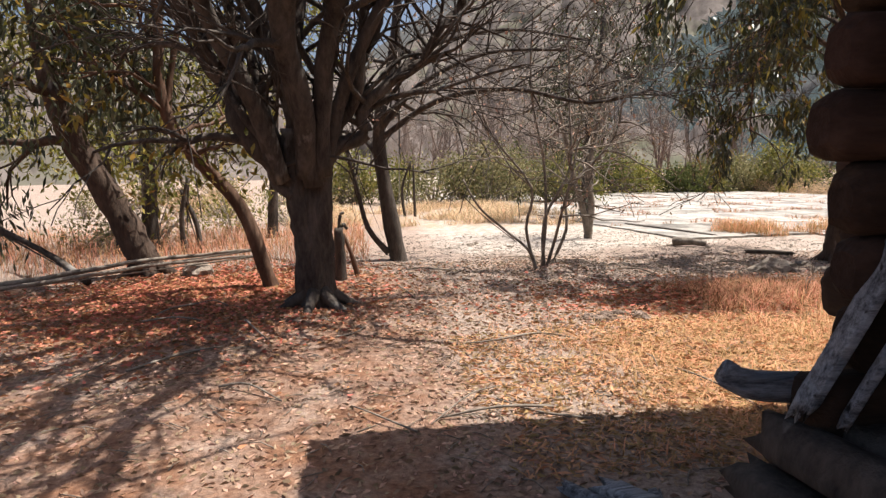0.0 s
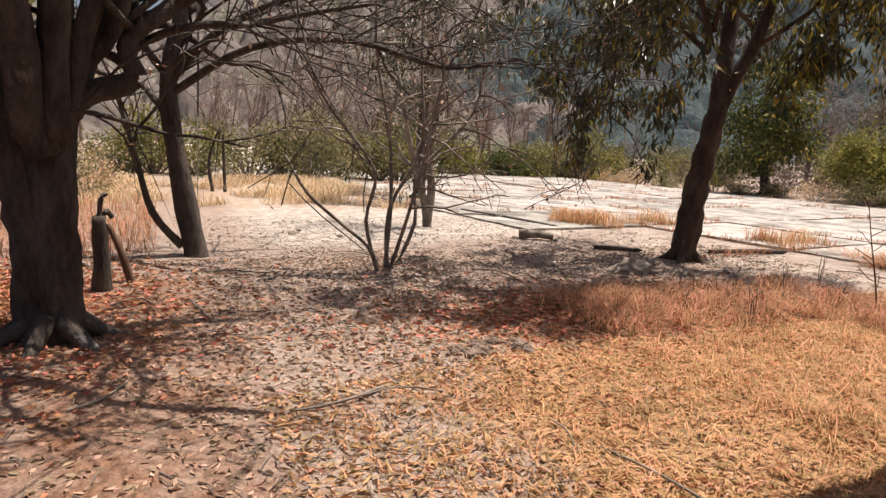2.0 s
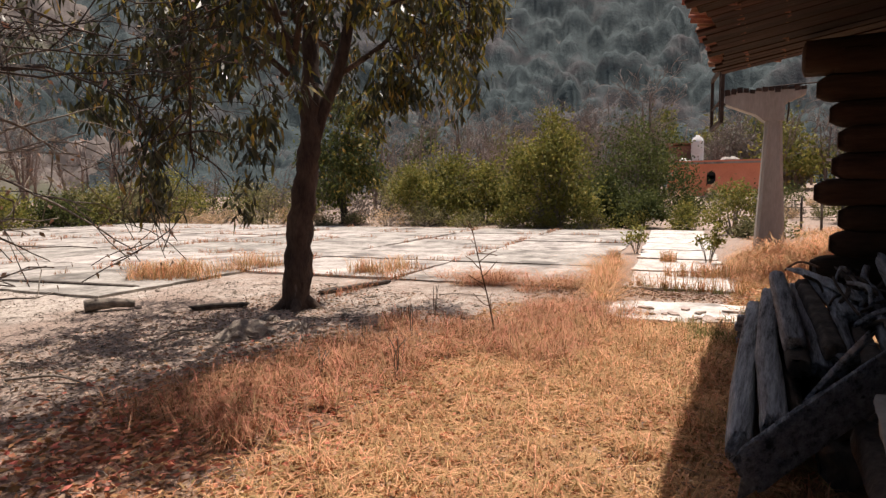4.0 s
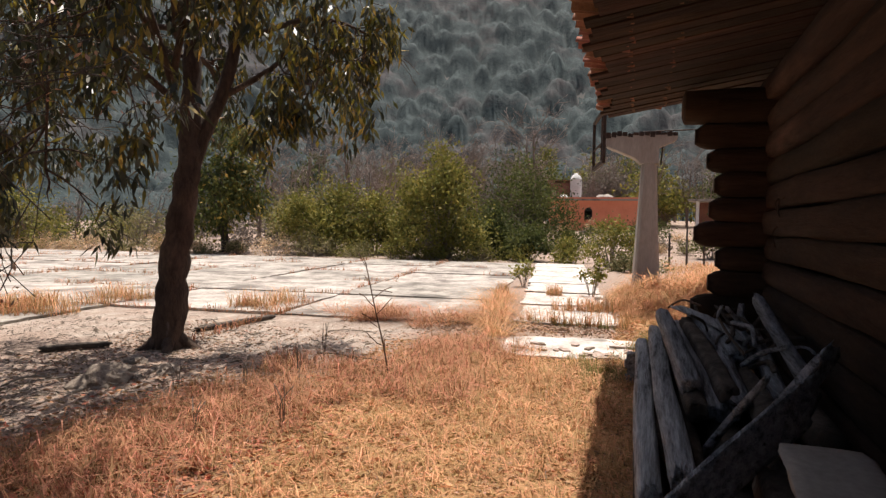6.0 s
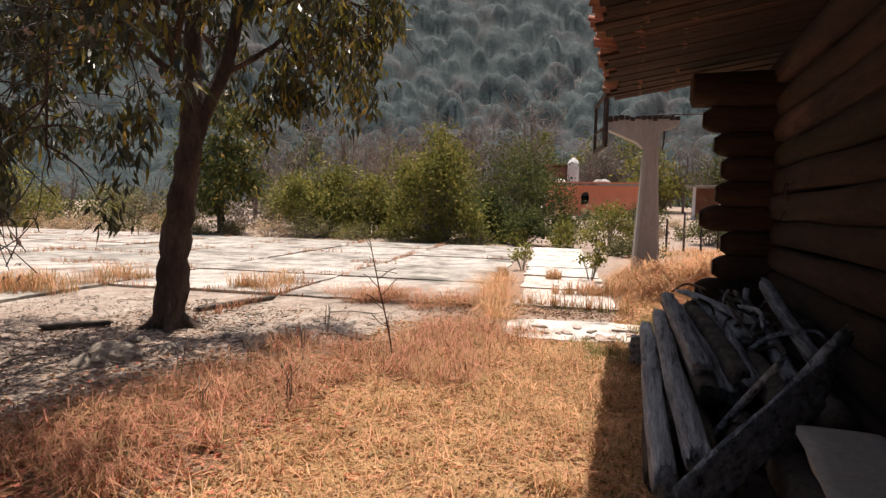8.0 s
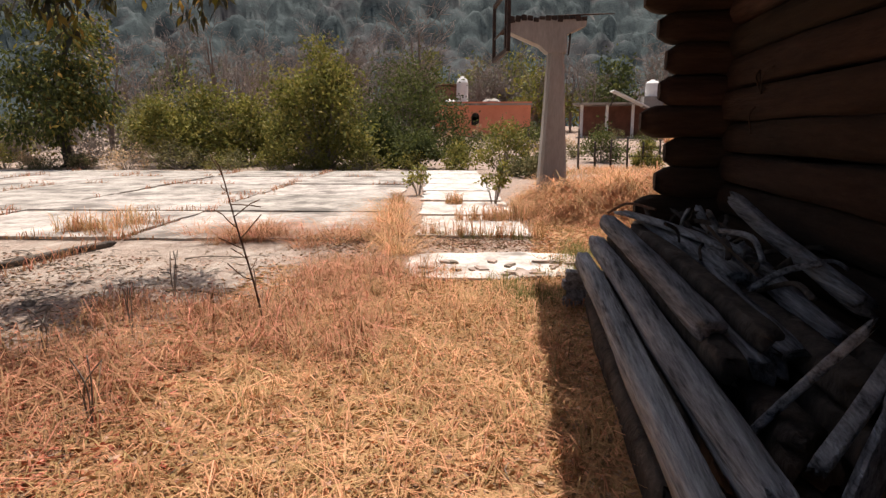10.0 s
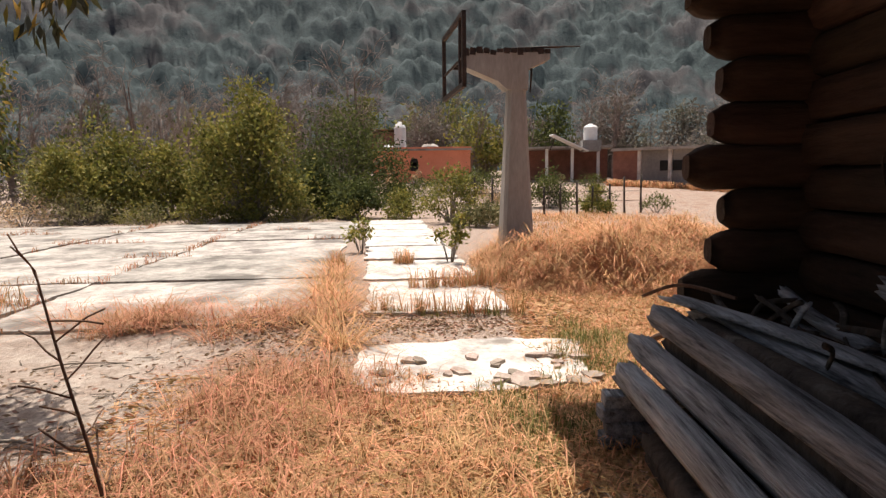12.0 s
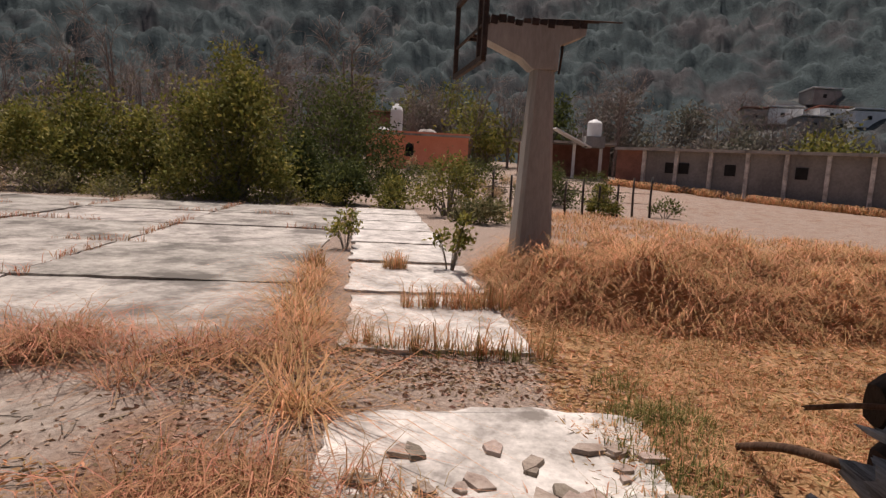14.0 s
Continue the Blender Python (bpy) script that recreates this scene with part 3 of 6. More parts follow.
def build_stack():
    rng = random.Random(11)
    pole = ("pole", "long weathered grey pole on the stack", "pole")
    beam = ("beam", "split grey squared beam lying on the stack", "beam")
    board = ("board", "rough grey weathered board on the stack", "board")
    # low logs get the dark bark colour to stand for the cabin's shade
    low = ("log", "dark weathered log at the bottom of the stack", "log")
    timber([(7.72, 3.11, 0.36), (6.5, 3.08, 0.37), (5.3, 3.06, 0.34), (4.2, 3.02, 0.3)], 0.062, 0.066, rng, *pole)
    timber([(7.86, 2.99, 0.47), (6.7, 2.97, 0.47), (5.5, 2.94, 0.44), (4.3, 2.88, 0.38)], 0.064, 0.066, rng, *pole)
    timber([(7.75, 2.93, 0.66), (6.6, 2.87, 0.63), (5.3, 2.8, 0.56)], 0.062, 0.056, rng, *beam, flat=True)
    timber([(8.05, 2.74, 0.52), (6.7, 2.72, 0.5), (5.2, 2.68, 0.46)], 0.10, 0.05, rng, *beam, flat=True)
    timber([(8.0, 2.79, 0.71), (7.3, 2.62, 0.72), (6.3, 2.36, 0.70)], 0.06, 0.016, rng, *board, flat=True)
    timber([(7.95, 2.6, 0.62), (7.1, 2.52, 0.64), (6.1, 2.44, 0.6)], 0.10, 0.045, rng, *beam, flat=True)
    timber([(7.2, 2.40, 0.58), (6.6, 2.42, 0.64), (6.1, 2.54, 0.55), (5.2, 2.55, 0.5)], 0.07, 0.065, rng, "crooked_log", "crooked forked grey log on the stack", "log")
    timber([(7.1, 2.2, 0.92), (6.5, 2.19, 0.8), (5.4, 2.2, 0.66)], 0.045, 0.045, rng, *pole)
    timber([(6.9, 2.26, 0.66), (6.2, 2.28, 0.6), (5.3, 2.32, 0.52)], 0.05, 0.05, rng, *pole)
    timber([(7.9, 2.22, 0.76), (7.5, 2.27, 0.7), (7.1, 2.24, 0.66)], 0.03, 0.03, rng, *pole)
    timber([(7.62, 2.88, 0.55), (6.5, 2.84, 0.53), (5.1, 2.78, 0.48)], 0.06, 0.06, rng, *low, M_BARK)
    timber([(7.7, 2.72, 0.61), (6.5, 2.66, 0.6), (5.2, 2.6, 0.55)], 0.06, 0.05, rng, *low, M_BARK)
    for y, z, r in ((3.02, 0.1, 0.085), (2.82, 0.1, 0.09), (2.6, 0.11, 0.1), (2.36, 0.12, 0.11), (3.0, 0.27, 0.07), (2.84, 0.29, 0.08), (2.62, 0.31, 0.09), (2.4, 0.33, 0.09), (2.18, 0.44, 0.08), (2.42, 0.49, 0.07)):
        timber([(7.55 - rng.random() * 0.35, y, z), (6.2, y + 0.02, z), (4.6 + rng.random() * 0.4, y, z)], r, r, rng, *low, M_BARK)
    for x, y, z, a in ((7.66, 3.04, 0.035, 10), (7.62, 3.02, 0.107, -4), (7.65, 3.05, 0.179, 6), (7.63, 3.03, 0.251, -3)):
        block = boxed("wood_block", (0.42, 0.12, 0.07), pose(x, y, z, 0, 0, 90 + a), M_GREYWOOD, None, "", 0.008)
        tagged(block, "short grey wood block under the poles", "block", "blocks under the stack")
    # broken boards and crooked sticks leaning on the near end
    timber([(3.95, 2.98, 0.3), (4.4, 2.63, 0.49), (4.8, 2.29, 0.68)], 0.016, 0.12, rng, "board", "wide grey plank set on edge against the pile", "board", flat=True)
    timber([(4.93, 2.76, 0.3), (4.84, 2.63, 0.54), (4.76, 2.5, 0.76)], 0.03, 0.016, rng, "board", "narrow grey board leaning on the pile", "board", flat=True)
    timber([(4.5, 2.72, 0.42), (4.68, 2.5, 0.6), (4.9, 2.24, 0.86)], 0.028, 0.014, rng, "board", "narrow grey board leaning on the pile", "board", flat=True)
    timber([(4.62, 2.5, 0.5), (4.85, 2.34, 0.68), (5.1, 2.14, 0.85)], 0.016, 0.07, rng, "board", "broken grey board leaning on the cabin wall", "board", flat=True)
    timber([(4.28, 2.36, 0.60), (3.8, 2.37, 0.56), (3.3, 2.38, 0.52)], 0.17, 0.012, rng, "board", "pale dusty sheet of board on the wood pile", "board", M_CONCV, flat=True, rough_ends=False)
    timber([(2.6, 2.45, 0.1), (3.6, 2.47, 0.28), (4.5, 2.5, 0.36)], 0.08, 0.08, rng, *low, M_BARK)
    timber([(2.4, 2.3, 0.1), (3.4, 2.3, 0.34), (4.6, 2.3, 0.42)], 0.085, 0.085, rng, *low, M_BARK)
    for k in range(30):
        x = 5.6 + rng.random() ** 0.6 * 2.2
        a = Vector((x, rng.uniform(2.2, 2.62), rng.uniform(0.56, 0.72)))
        d = Vector((rng.uniform(-0.5, 0.5), rng.uniform(-0.25, 0.2), rng.uniform(-0.02, 0.2)))
        b, c = a + d * 0.5 + Vector((0, rng.uniform(-0.05, 0.05), rng.uniform(0.0, 0.06))), a + d
        timber([tuple(a), tuple(b), tuple(c)], rng.uniform(0.007, 0.018), rng.uniform(0.007, 0.016), rng, "stick", "crooked dry stick on the wood stack", "stick", rng.choice((M_GREYWOOD, M_BARK, M_BARK)))
    timber([(9.35, 2.56, 0.04), (8.75, 2.6, 0.3), (8.2, 2.52, 0.42), (7.8, 2.45, 0.48)], 0.022, 0.022, rng, "stick", "bent brown stick jutting from the stack", "stick", M_BARKRED)
    timber([(8.3, 2.86, 0.66), (8.0, 2.74, 0.78), (7.6, 2.6, 0.78)], 0.01, 0.01, rng, "stick", "bent brown stick jutting from the stack", "stick", M_BARKRED)
    # odds and ends at the far corner of the cabin
    g = "wood at the cabin corner"
    timber([(1.42, 2.1, 0.67), (1.52, 2.07, 0.62), (1.75, 2.03, 0.61), (2.3, 1.95, 0.61)], 0.05, 0.05, rng, "beam", "grey squared beam resting on the cabin corner", "beam", flat=True, group=g, rough_ends=False)
    timber([(1.57, 1.86, 0.6), (1.74, 1.81, 0.98), (1.9, 1.77, 1.34)], 0.06, 0.02, rng, "board", "grey board leaning on the cabin corner", "board", flat=True, group=g)
    timber([(1.64, 1.76, 0.58), (1.77, 1.71, 0.88), (1.9, 1.67, 1.18)], 0.025, 0.015, rng, "board", "narrow grey board leaning on the cabin corner", "board", flat=True, group=g)
    for x, z in ((1.45, 0.08), (1.68, 0.09), (1.52, 0.26), (1.74, 0.28), (1.6, 0.45), (1.78, 0.47)):
        timber([(x, 2.02, z), (x + 0.02, 1.6, z), (x, 1.0, z)], 0.1, 0.09, rng, "log", "dark weathered log stacked at the cabin corner", "log", M_BARK, group=g)
    timber([(1.1, 2.4, 0.06), (1.3, 1.95, 0.12), (1.6, 1.4, 0.2)], 0.06, 0.05, rng, "beam", "grey beam lying at the cabin corner", "beam", flat=True, group=g)
    timber([(0.95, 2.5, 0.04), (1.12, 2.2, 0.05), (1.35, 1.8, 0.07)], 0.028, 0.028, rng, "pole", "grey pole on the ground at the cabin corner", "pole", group=g)
    timber([(1.3, 2.35, 0.05), (1.24, 2.2, 0.05), (1.15, 2.0, 0.06)], 0.03, 0.03, rng, "pole", "short grey pole on the ground", "pole", group=g)


build_stack()


# ---- court, walkway and pad ----
def slab_piece(parent, u0, v0, u1, v1, rng, material, top, name="slab", thick=0.10):
    """A cast panel with rough broken edges."""
    n = 12
    ring = []
    for (a, b) in (((u0, v0), (u1, v0)), ((u1, v0), (u1, v1)), ((u1, v1), (u0, v1)), ((u0, v1), (u0, v0))):
        for i in range(n):
            t = i / n
            ring.append((a[0] + (b[0] - a[0]) * t + rng.uniform(-0.04, 0.04), a[1] + (b[1] - a[1]) * t + rng.uniform(-0.04, 0.04)))
    cu, cv = (u0 + u1) / 2, (v0 + v1) / 2
    tilt = (rng.uniform(-0.004, 0.004), rng.uniform(-0.004, 0.004))

    def z(u, v):
        return top + (u - cu) * tilt[0] + (v - cv) * tilt[1]

    V = [(u, v, z(u, v)) for u, v in ring] + [(u * 0.995 + cu * 0.005, v * 0.995 + cv * 0.005, top - thick) for u, v in ring]
    m = len(ring)
    bm = bmesh.new()
    vs = [bm.verts.new(v) for v in V]
    bm.faces.new(vs[:m])
    for i in range(m):
        bm.faces.new((vs[(i + 1) % m], vs[i], vs[m + i], vs[m + (i + 1) % m]))
    ob = part(name, bm, material, parent)
    return ob


def build_court():
    rng = random.Random(21)
    court = thing("court", COURT, "old concrete ball court of cracked weathered slabs", "court", kind="structure")
    joints_u = [-3.6, -0.5, 2.3, 5.2, 8.1, 11.0, 13.9]
    joints_v = [2.2, 5.3, 8.4, 11.3, 14.2, 17.1, 20.0, 22.9, 25.8, 28.7]
    for j in range(len(joints_v) - 1):
        for i in range(len(joints_u) - 1):
            if i == 0 and j < 2:
                continue
            slab_piece(court, joints_u[i] + 0.02, joints_v[j] + 0.02, joints_u[i + 1] - 0.02, joints_v[j + 1] - 0.02, rng, M_CONC, 0.03 + rng.uniform(-0.01, 0.01))
    walkway = thing("walkway", COURT, "broken concrete walkway of bleached slabs with weeds in the joints", "path", kind="structure")
    u = -0.15
    for k in range(7):
        w = rng.uniform(1.75, 2.1)
        slab_piece(walkway, u, 0.05 + 0.03 * k, u + w, 1.58 + 0.07 * k, rng, M_PAD, 0.024 + rng.uniform(-0.01, 0.01))
        u += w + rng.uniform(0.1, 0.24)
    # the round-cornered pad by the cabin
    pad = thing("pad", pose(9.12, 3.88, 0.0), "small bleached concrete pad with broken edges", "slab", kind="structure")
    bm = bmesh.new()
    ring = []
    for i in range(44):
        w = 2 * math.pi * i / 44
        c, s = math.cos(w), math.sin(w)
        e = 1.0 / (abs(c) ** 3.5 + abs(s) ** 3.5) ** (1 / 3.5)
        g = 1 + 0.16 * noise.noise(Vector((2.2 * c, 2.2 * s, 4.4))) + 0.09 * noise.noise(Vector((6 * c, 6 * s, 1.4)))
        ring.append((0.66 * c * e * g - 0.12 * s, 0.86 * s * e * g))
    top = [bm.verts.new((x, y, 0.02)) for x, y in ring]
    bot = [bm.verts.new((x * 1.03, y * 1.03, -0.06)) for x, y in ring]
    bm.faces.new(top)
    for i in range(44):
        bm.faces.new((top[(i + 1) % 44], top[i], bot[i], bot[(i + 1) % 44]))
    part("slab", bm, M_PAD, pad)
    for k in range(26):
        x, y = 9.05 + rng.uniform(-0.55, 0.3), 3.88 + rng.uniform(-0.8, 0.75)
        if k > 14:
            x, y = 9.0 + rng.uniform(-0.5, 0.25), 3.7 + rng.uniform(-0.72, 0.1)
        n = rng.choice((4, 5, 6))
        r = rng.uniform(0.028, 0.085)
        bm = bmesh.new()
        ring = [(r * rng.uniform(0.6, 1.25) * math.cos(2 * math.pi * i / n), 1.5 * r * rng.uniform(0.6, 1.25) * math.sin(2 * math.pi * i / n)) for i in range(n)]
        a = [bm.verts.new((p, q, 0.022)) for p, q in ring]
        b = [bm.verts.new((p * 1.05, q * 1.05, 0.0)) for p, q in ring]
        bm.faces.new(a)
        bm.faces.new(b[::-1])
        for i in range(n):
            bm.faces.new((a[(i + 1) % n], a[i], b[i], b[(i + 1) % n]))
        ob = part("tile_shard", bm, M_SHARD)
        ob.matrix_world = pose(x, y, 0.02, rng.uniform(0, 9), rng.uniform(-7, 7), rng.uniform(0, 360))
        tagged(ob, "broken clay tile shard lying on the pad", "shard", "shards on the pad")


build_court()


def build_goal():
    """Cast concrete ball-goal post with a cantilever head and the bare frame of its backboard."""
    g = thing("goal_post", pose(14.54, 3.14, 0.0, 0, 0, 7), "weathered concrete ball goal post with an empty rusted backboard frame", "goal post")
    bm = bmesh.new()

    def ring(z, wx, wy, cy=0.0):
        c = 0.05
        return [bm.verts.new((x, y + cy, z)) for x, y in ((-wx + c, -wy), (wx - c, -wy), (wx, -wy + c), (wx, wy - c), (wx - c, wy), (-wx + c, wy), (-wx, wy - c), (-wx, -wy + c))]

    rings = [ring(-0.2, 0.27, 0.27), ring(0.6, 0.24, 0.24), ring(1.7, 0.19, 0.185), ring(2.75, 0.15, 0.14)]
    for a, b in zip(rings, rings[1:]):
        for i in range(8):
            bm.faces.new((a[i], a[(i + 1) % 8], b[(i + 1) % 8], b[i]))
    bm.faces.new(rings[-1])
    part("post", bm, M_CONCV, g)
    bm = bmesh.new()
    prof = [(-0.5, 3.2), (-0.17, 3.05), (-0.165, 2.74), (0.165, 2.74), (0.3, 2.86), (0.78, 3.06), (0.84, 3.1), (0.84, 3.3), (-0.5, 3.3)]
    a = [bm.verts.new((-0.17, y, z)) for y, z in prof]
    b = [bm.verts.new((0.17, y, z)) for y, z in prof]
    bm.faces.new(a)
    bm.faces.new(b[::-1])
    for i in range(len(prof)):
        j = (i + 1) % len(prof)
        bm.faces.new((a[j], a[i], b[i], b[j]))
    bmesh.ops.recalc_face_normals(bm, faces=bm.faces)
    part("head", bm, M_CONCV, g, "concrete cantilever head with a stained edge")
    rng = random.Random(3)
    for k in range(13):
        boxed("rust_plate", (0.36, 0.09, rng.uniform(0.05, 0.12)), pose(0, -0.46 + k * 0.105, 3.31 + rng.uniform(-0.02, 0.02), rng.uniform(-8, 8), 0, 0), M_RUST, g)
    bars = Wood()
    for x, y, z, q in ((-0.1, 0.2, 3.36, -1.0), (0.08, 0.1, 3.38, -0.75)):
        bars.add([(x, y, z), (x, (y + q) / 2, z + 0.03), (x + 0.03, q, z + 0.05)], [0.012, 0.012, 0.01], 6)
    bars.add([(0, -0.24, 3.3), (0.0, -0.25, 3.0), (0.01, -0.23, 2.72)], [0.02, 0.018, 0.012], 6)
    bars.part("bent_bar", M_RUST, g, "bent reinforcing bars")
    f = thing("backboard_frame", pose(0, 0, 0), "empty rusted steel backboard frame", "")
    f.parent = g
    f.matrix_world = g.matrix_world @ pose(0, 0.98, 3.2, 0, 0, 4)
    for name, size, p in (("rail", (1.8, 0.06, 0.07), (0, 0, 0.49)), ("rail", (1.8, 0.06, 0.07), (0, 0, -0.49)), ("stile", (0.07, 0.06, 0.94), (-0.88, 0, 0)), ("stile", (0.07, 0.06, 0.94), (0.88, 0, 0)), ("stile", (0.06, 0.05, 0.94), (-0.6, 0, 0)), ("bracket", (0.04, 0.3, 0.04), (-0.1, -0.15, -0.1)), ("bracket", (0.04, 0.3, 0.04), (0.12, -0.15, -0.1)), ("rail", (1.7, 0.03, 0.03), (0, 0, -0.1))):
        ob = boxed(name, size, Matrix(), M_RUST, f, "", 0.004)
        ob.location = p


build_goal()


# ---- trees ----
def tree(name, label, category, x, y, build, bark, leaf=None, group="", leaf_size=(0.13, 0.03), leaf_jitter=0.6, extra=None):
    """A tree: trunk mesh with limbs and twigs, and a crown of single leaves."""
    root = thing(name, pose(x, y, height(x, y)), label, category, group)
    wood, tips = Wood(), []
    for arm in build(wood, tips) or ():
        arm.part("limb", bark, root)
    wood.part("trunk", bark, root)
    if leaf:
        C, D = tips[0::2], tips[1::2]
        rng = np.random.default_rng(int(abs(x * 31 + y * 17)) + 3)
        V, F = leaves(C, D, *leaf_size, rng, leaf_jitter)
        np_part("crown", V, F, leaf, root)
        if extra:
            A = np.asarray(C)
            # yellow leaves four times likelier on one side, colour standing for its sunlight
            k = rng.random(len(C)) < extra[1] * np.where(0.31 * A[:, 0] - 0.95 * A[:, 1] > 0.45, 4.0, 1.0)
            V, F = leaves(np.asarray(C)[k] + rng.normal(0, 0.06, (k.sum(), 3)), np.asarray(D)[k], *leaf_size, rng, leaf_jitter)
            np_part("yellow_leaves", V, F, extra[0], root, "yellowing leaves in the crown, thicker on one side as sunlit")
    return root


def shed(tips, ends, rng, per, spread, hang):
    """Leaf places and directions round the ends of twigs."""
    for p, d in ends:
        for _ in range(per):
            q = p + Vector((rng.gauss(0, spread), rng.gauss(0, spread), rng.gauss(0, spread) - abs(rng.gauss(0, spread)) * hang))
            tips.append(tuple(q))
            tips.append((d.x * (1 - hang) + rng.gauss(0, 0.3), d.y * (1 - hang) + rng.gauss(0, 0.3), d.z * (1 - hang) - hang * 1.3))


def fan_tree(wood, tips):
    rng = random.Random(7)
    limb(wood, [(-0.075, 0, -0.1), (-0.075, 0, 0.1), (-0.09, 0, 0.6), (-0.14, 0, 1.0), (-0.2, 0.02, 1.4), (-0.2, 0.02, 1.75)], 0.138, 0.095, 14, 0.13, rng)
    limb(wood, [(0.08, 0.0, -0.1), (0.075, 0.02, 0.15), (0.07, 0.02, 0.6), (0.08, 0, 1.1), (0.12, 0.03, 1.6)], 0.13, 0.09, 14, 0.13, rng)
    limb(wood, [(0.0, -0.03, -0.1), (0.0, -0.02, 0.5), (-0.02, 0.0, 1.1), (-0.03, 0.02, 1.5)], 0.12, 0.08, 12, 0.13, rng)
    for k in range(7):
        a = k * 0.9
        limb(wood, [(0.1 * math.cos(a), 0.1 * math.sin(a), 0.14), (0.3 * math.cos(a), 0.24 * math.sin(a), 0.02), (0.55 * math.cos(a), 0.45 * math.sin(a), -0.08)], 0.08, 0.02, 8, 0.1, rng, 3)
    arms = (
        ([(-0.16, 0, 1.2), (-0.5, -0.02, 1.58), (-0.8, -0.04, 2.1), (-1.08, -0.05, 2.67), (-1.42, -0.08, 3.2), (-2.0, -0.15, 4.2)], 0.12, 0.05),
        ([(-0.2, -0.06, 1.1), (-0.36, -0.1, 1.3), (-0.62, -0.12, 1.85), (-0.95, -0.12, 2.4), (-1.6, -0.2, 3.3)], 0.06, 0.025),
        ([(-0.16, 0.02, 1.5), (-0.22, 0.03, 2.2), (-0.45, 0.02, 2.78), (-0.6, 0.0, 3.4), (-0.85, 0.1, 4.6)], 0.105, 0.045),
        ([(-0.18, 0.02, 1.9), (-0.17, 0.05, 2.5), (-0.08, 0.05, 3.3), (0.1, 0.1, 4.6)], 0.085, 0.04),
        ([(0.14, 0.0, 1.45), (0.44, 0.03, 1.7), (0.58, 0.05, 2.0), (0.86, 0.08, 2.3), (1.2, 0.1, 2.55), (1.5, 0.12, 2.95), (1.95, 0.15, 3.4)], 0.078, 0.028),
        ([(0.1, 0.02, 1.5), (0.12, 0.08, 2.2), (0.3, 0.15, 2.9), (0.66, 0.2, 3.4), (1.15, 0.25, 4.4)], 0.095, 0.04),
        ([(0.12, 0.1, 2.1), (0.26, 0.12, 2.6), (0.2, 0.15, 3.3), (0.3, 0.2, 4.5)], 0.06, 0.03),
        ([(0.5, 0.05, 1.85), (0.9, 0.2, 2.1), (1.5, 0.3, 2.2), (2.2, 0.4, 2.45)], 0.035, 0.012),
        ([(0.02, -0.1, 1.2), (-0.1, -0.6, 2.4), (-0.35, -1.3, 3.5), (-0.8, -2.0, 4.6)], 0.1, 0.05),
        ([(0.1, 0.05, 1.3), (0.35, 0.0, 2.0), (0.55, -0.3, 3.1), (0.6, -0.8, 4.4)], 0.07, 0.03),
        # next seven limbs end out of view, added to throw branch shade
        ([(0.1, -0.1, 1.3), (0.3, -0.5, 2.6), (0.7, -1.2, 3.9), (1.0, -2.2, 4.7)], 0.095, 0.05),
        ([(-0.05, -0.1, 1.3), (-0.1, -0.7, 2.6), (0.1, -1.6, 4.0), (0.3, -2.9, 4.9)], 0.1, 0.055),
        ([(0.1, 0, 1.3), (0.8, -0.3, 3.0), (1.8, -0.8, 4.2), (3.0, -1.2, 4.8)], 0.07, 0.03),
        ([(0.1, 0, 1.3), (0.7, 0.2, 3.0), (1.7, 0.4, 4.3), (2.9, 0.5, 4.9)], 0.07, 0.03),
        ([(-0.3, -0.1, 1.25), (-0.7, -0.7, 2.6), (-1.0, -1.4, 3.9), (-1.2, -2.4, 4.8)], 0.09, 0.05),
        ([(0.2, -0.9, 3.3), (0.7, -1.9, 4.2), (0.9, -2.9, 4.8), (1.2, -3.6, 5.1)], 0.07, 0.04),
        ([(-0.35, -1.2, 3.5), (-0.5, -2.0, 4.2), (-0.3, -2.8, 4.7), (-0.5, -3.6, 5.0)], 0.07, 0.04),
        ([(-0.15, 0.05, 1.25), (-0.5, 0.4, 2.3), (-1.1, 0.8, 3.6), (-1.5, 1.0, 4.8)], 0.07, 0.03),
    )
    grown = []
    for pts, a, b in arms:
        arm = Wood()
        bent = [pts[0]] + [(p[0] + rng.gauss(0, 0.05), p[1] + rng.gauss(0, 0.05), p[2]) for q in range(len(pts) - 1) for p in ([(pts[q][k] + pts[q + 1][k]) / 2 for k in range(3)], pts[q + 1])]
        P, R = limb(arm, bent, a, b, 10, 0.14, rng, 4)
        ends = []
        # forward limbs carry twice the twigs, to deepen that ground shade
        for i in range(8, len(P), 1 if pts[-1][1] < -1.8 else 2):
            d = (P[i] - P[i - 1]).normalized() + Vector((rng.gauss(0, 0.8), rng.gauss(0, 0.8), rng.gauss(0.2, 0.5)))
            sprout(arm, P[i], d, rng.uniform(0.8, 1.7), R[i] * 0.5, rng, 2, ends, 0.05, 3, 0.9, 0.42)
        grown.append(arm)
    # a strap-leaved plant sitting in the fork
    for k in range(14):
        a = rng.uniform(0, 6.28)
        limb(wood, [(0.12, -0.05, 1.85), (0.12 + 0.08 * math.cos(a), -0.05 + 0.08 * math.sin(a), 2.02), (0.12 + 0.22 * math.cos(a), -0.05 + 0.2 * math.sin(a), 1.9)], 0.012, 0.003, 4, 0, None, 3)
    return grown


tree("fan_tree", "bare grey-barked tree with a fan of crooked limbs", "tree", -0.31, 6.35, fan_tree, M_BARK)


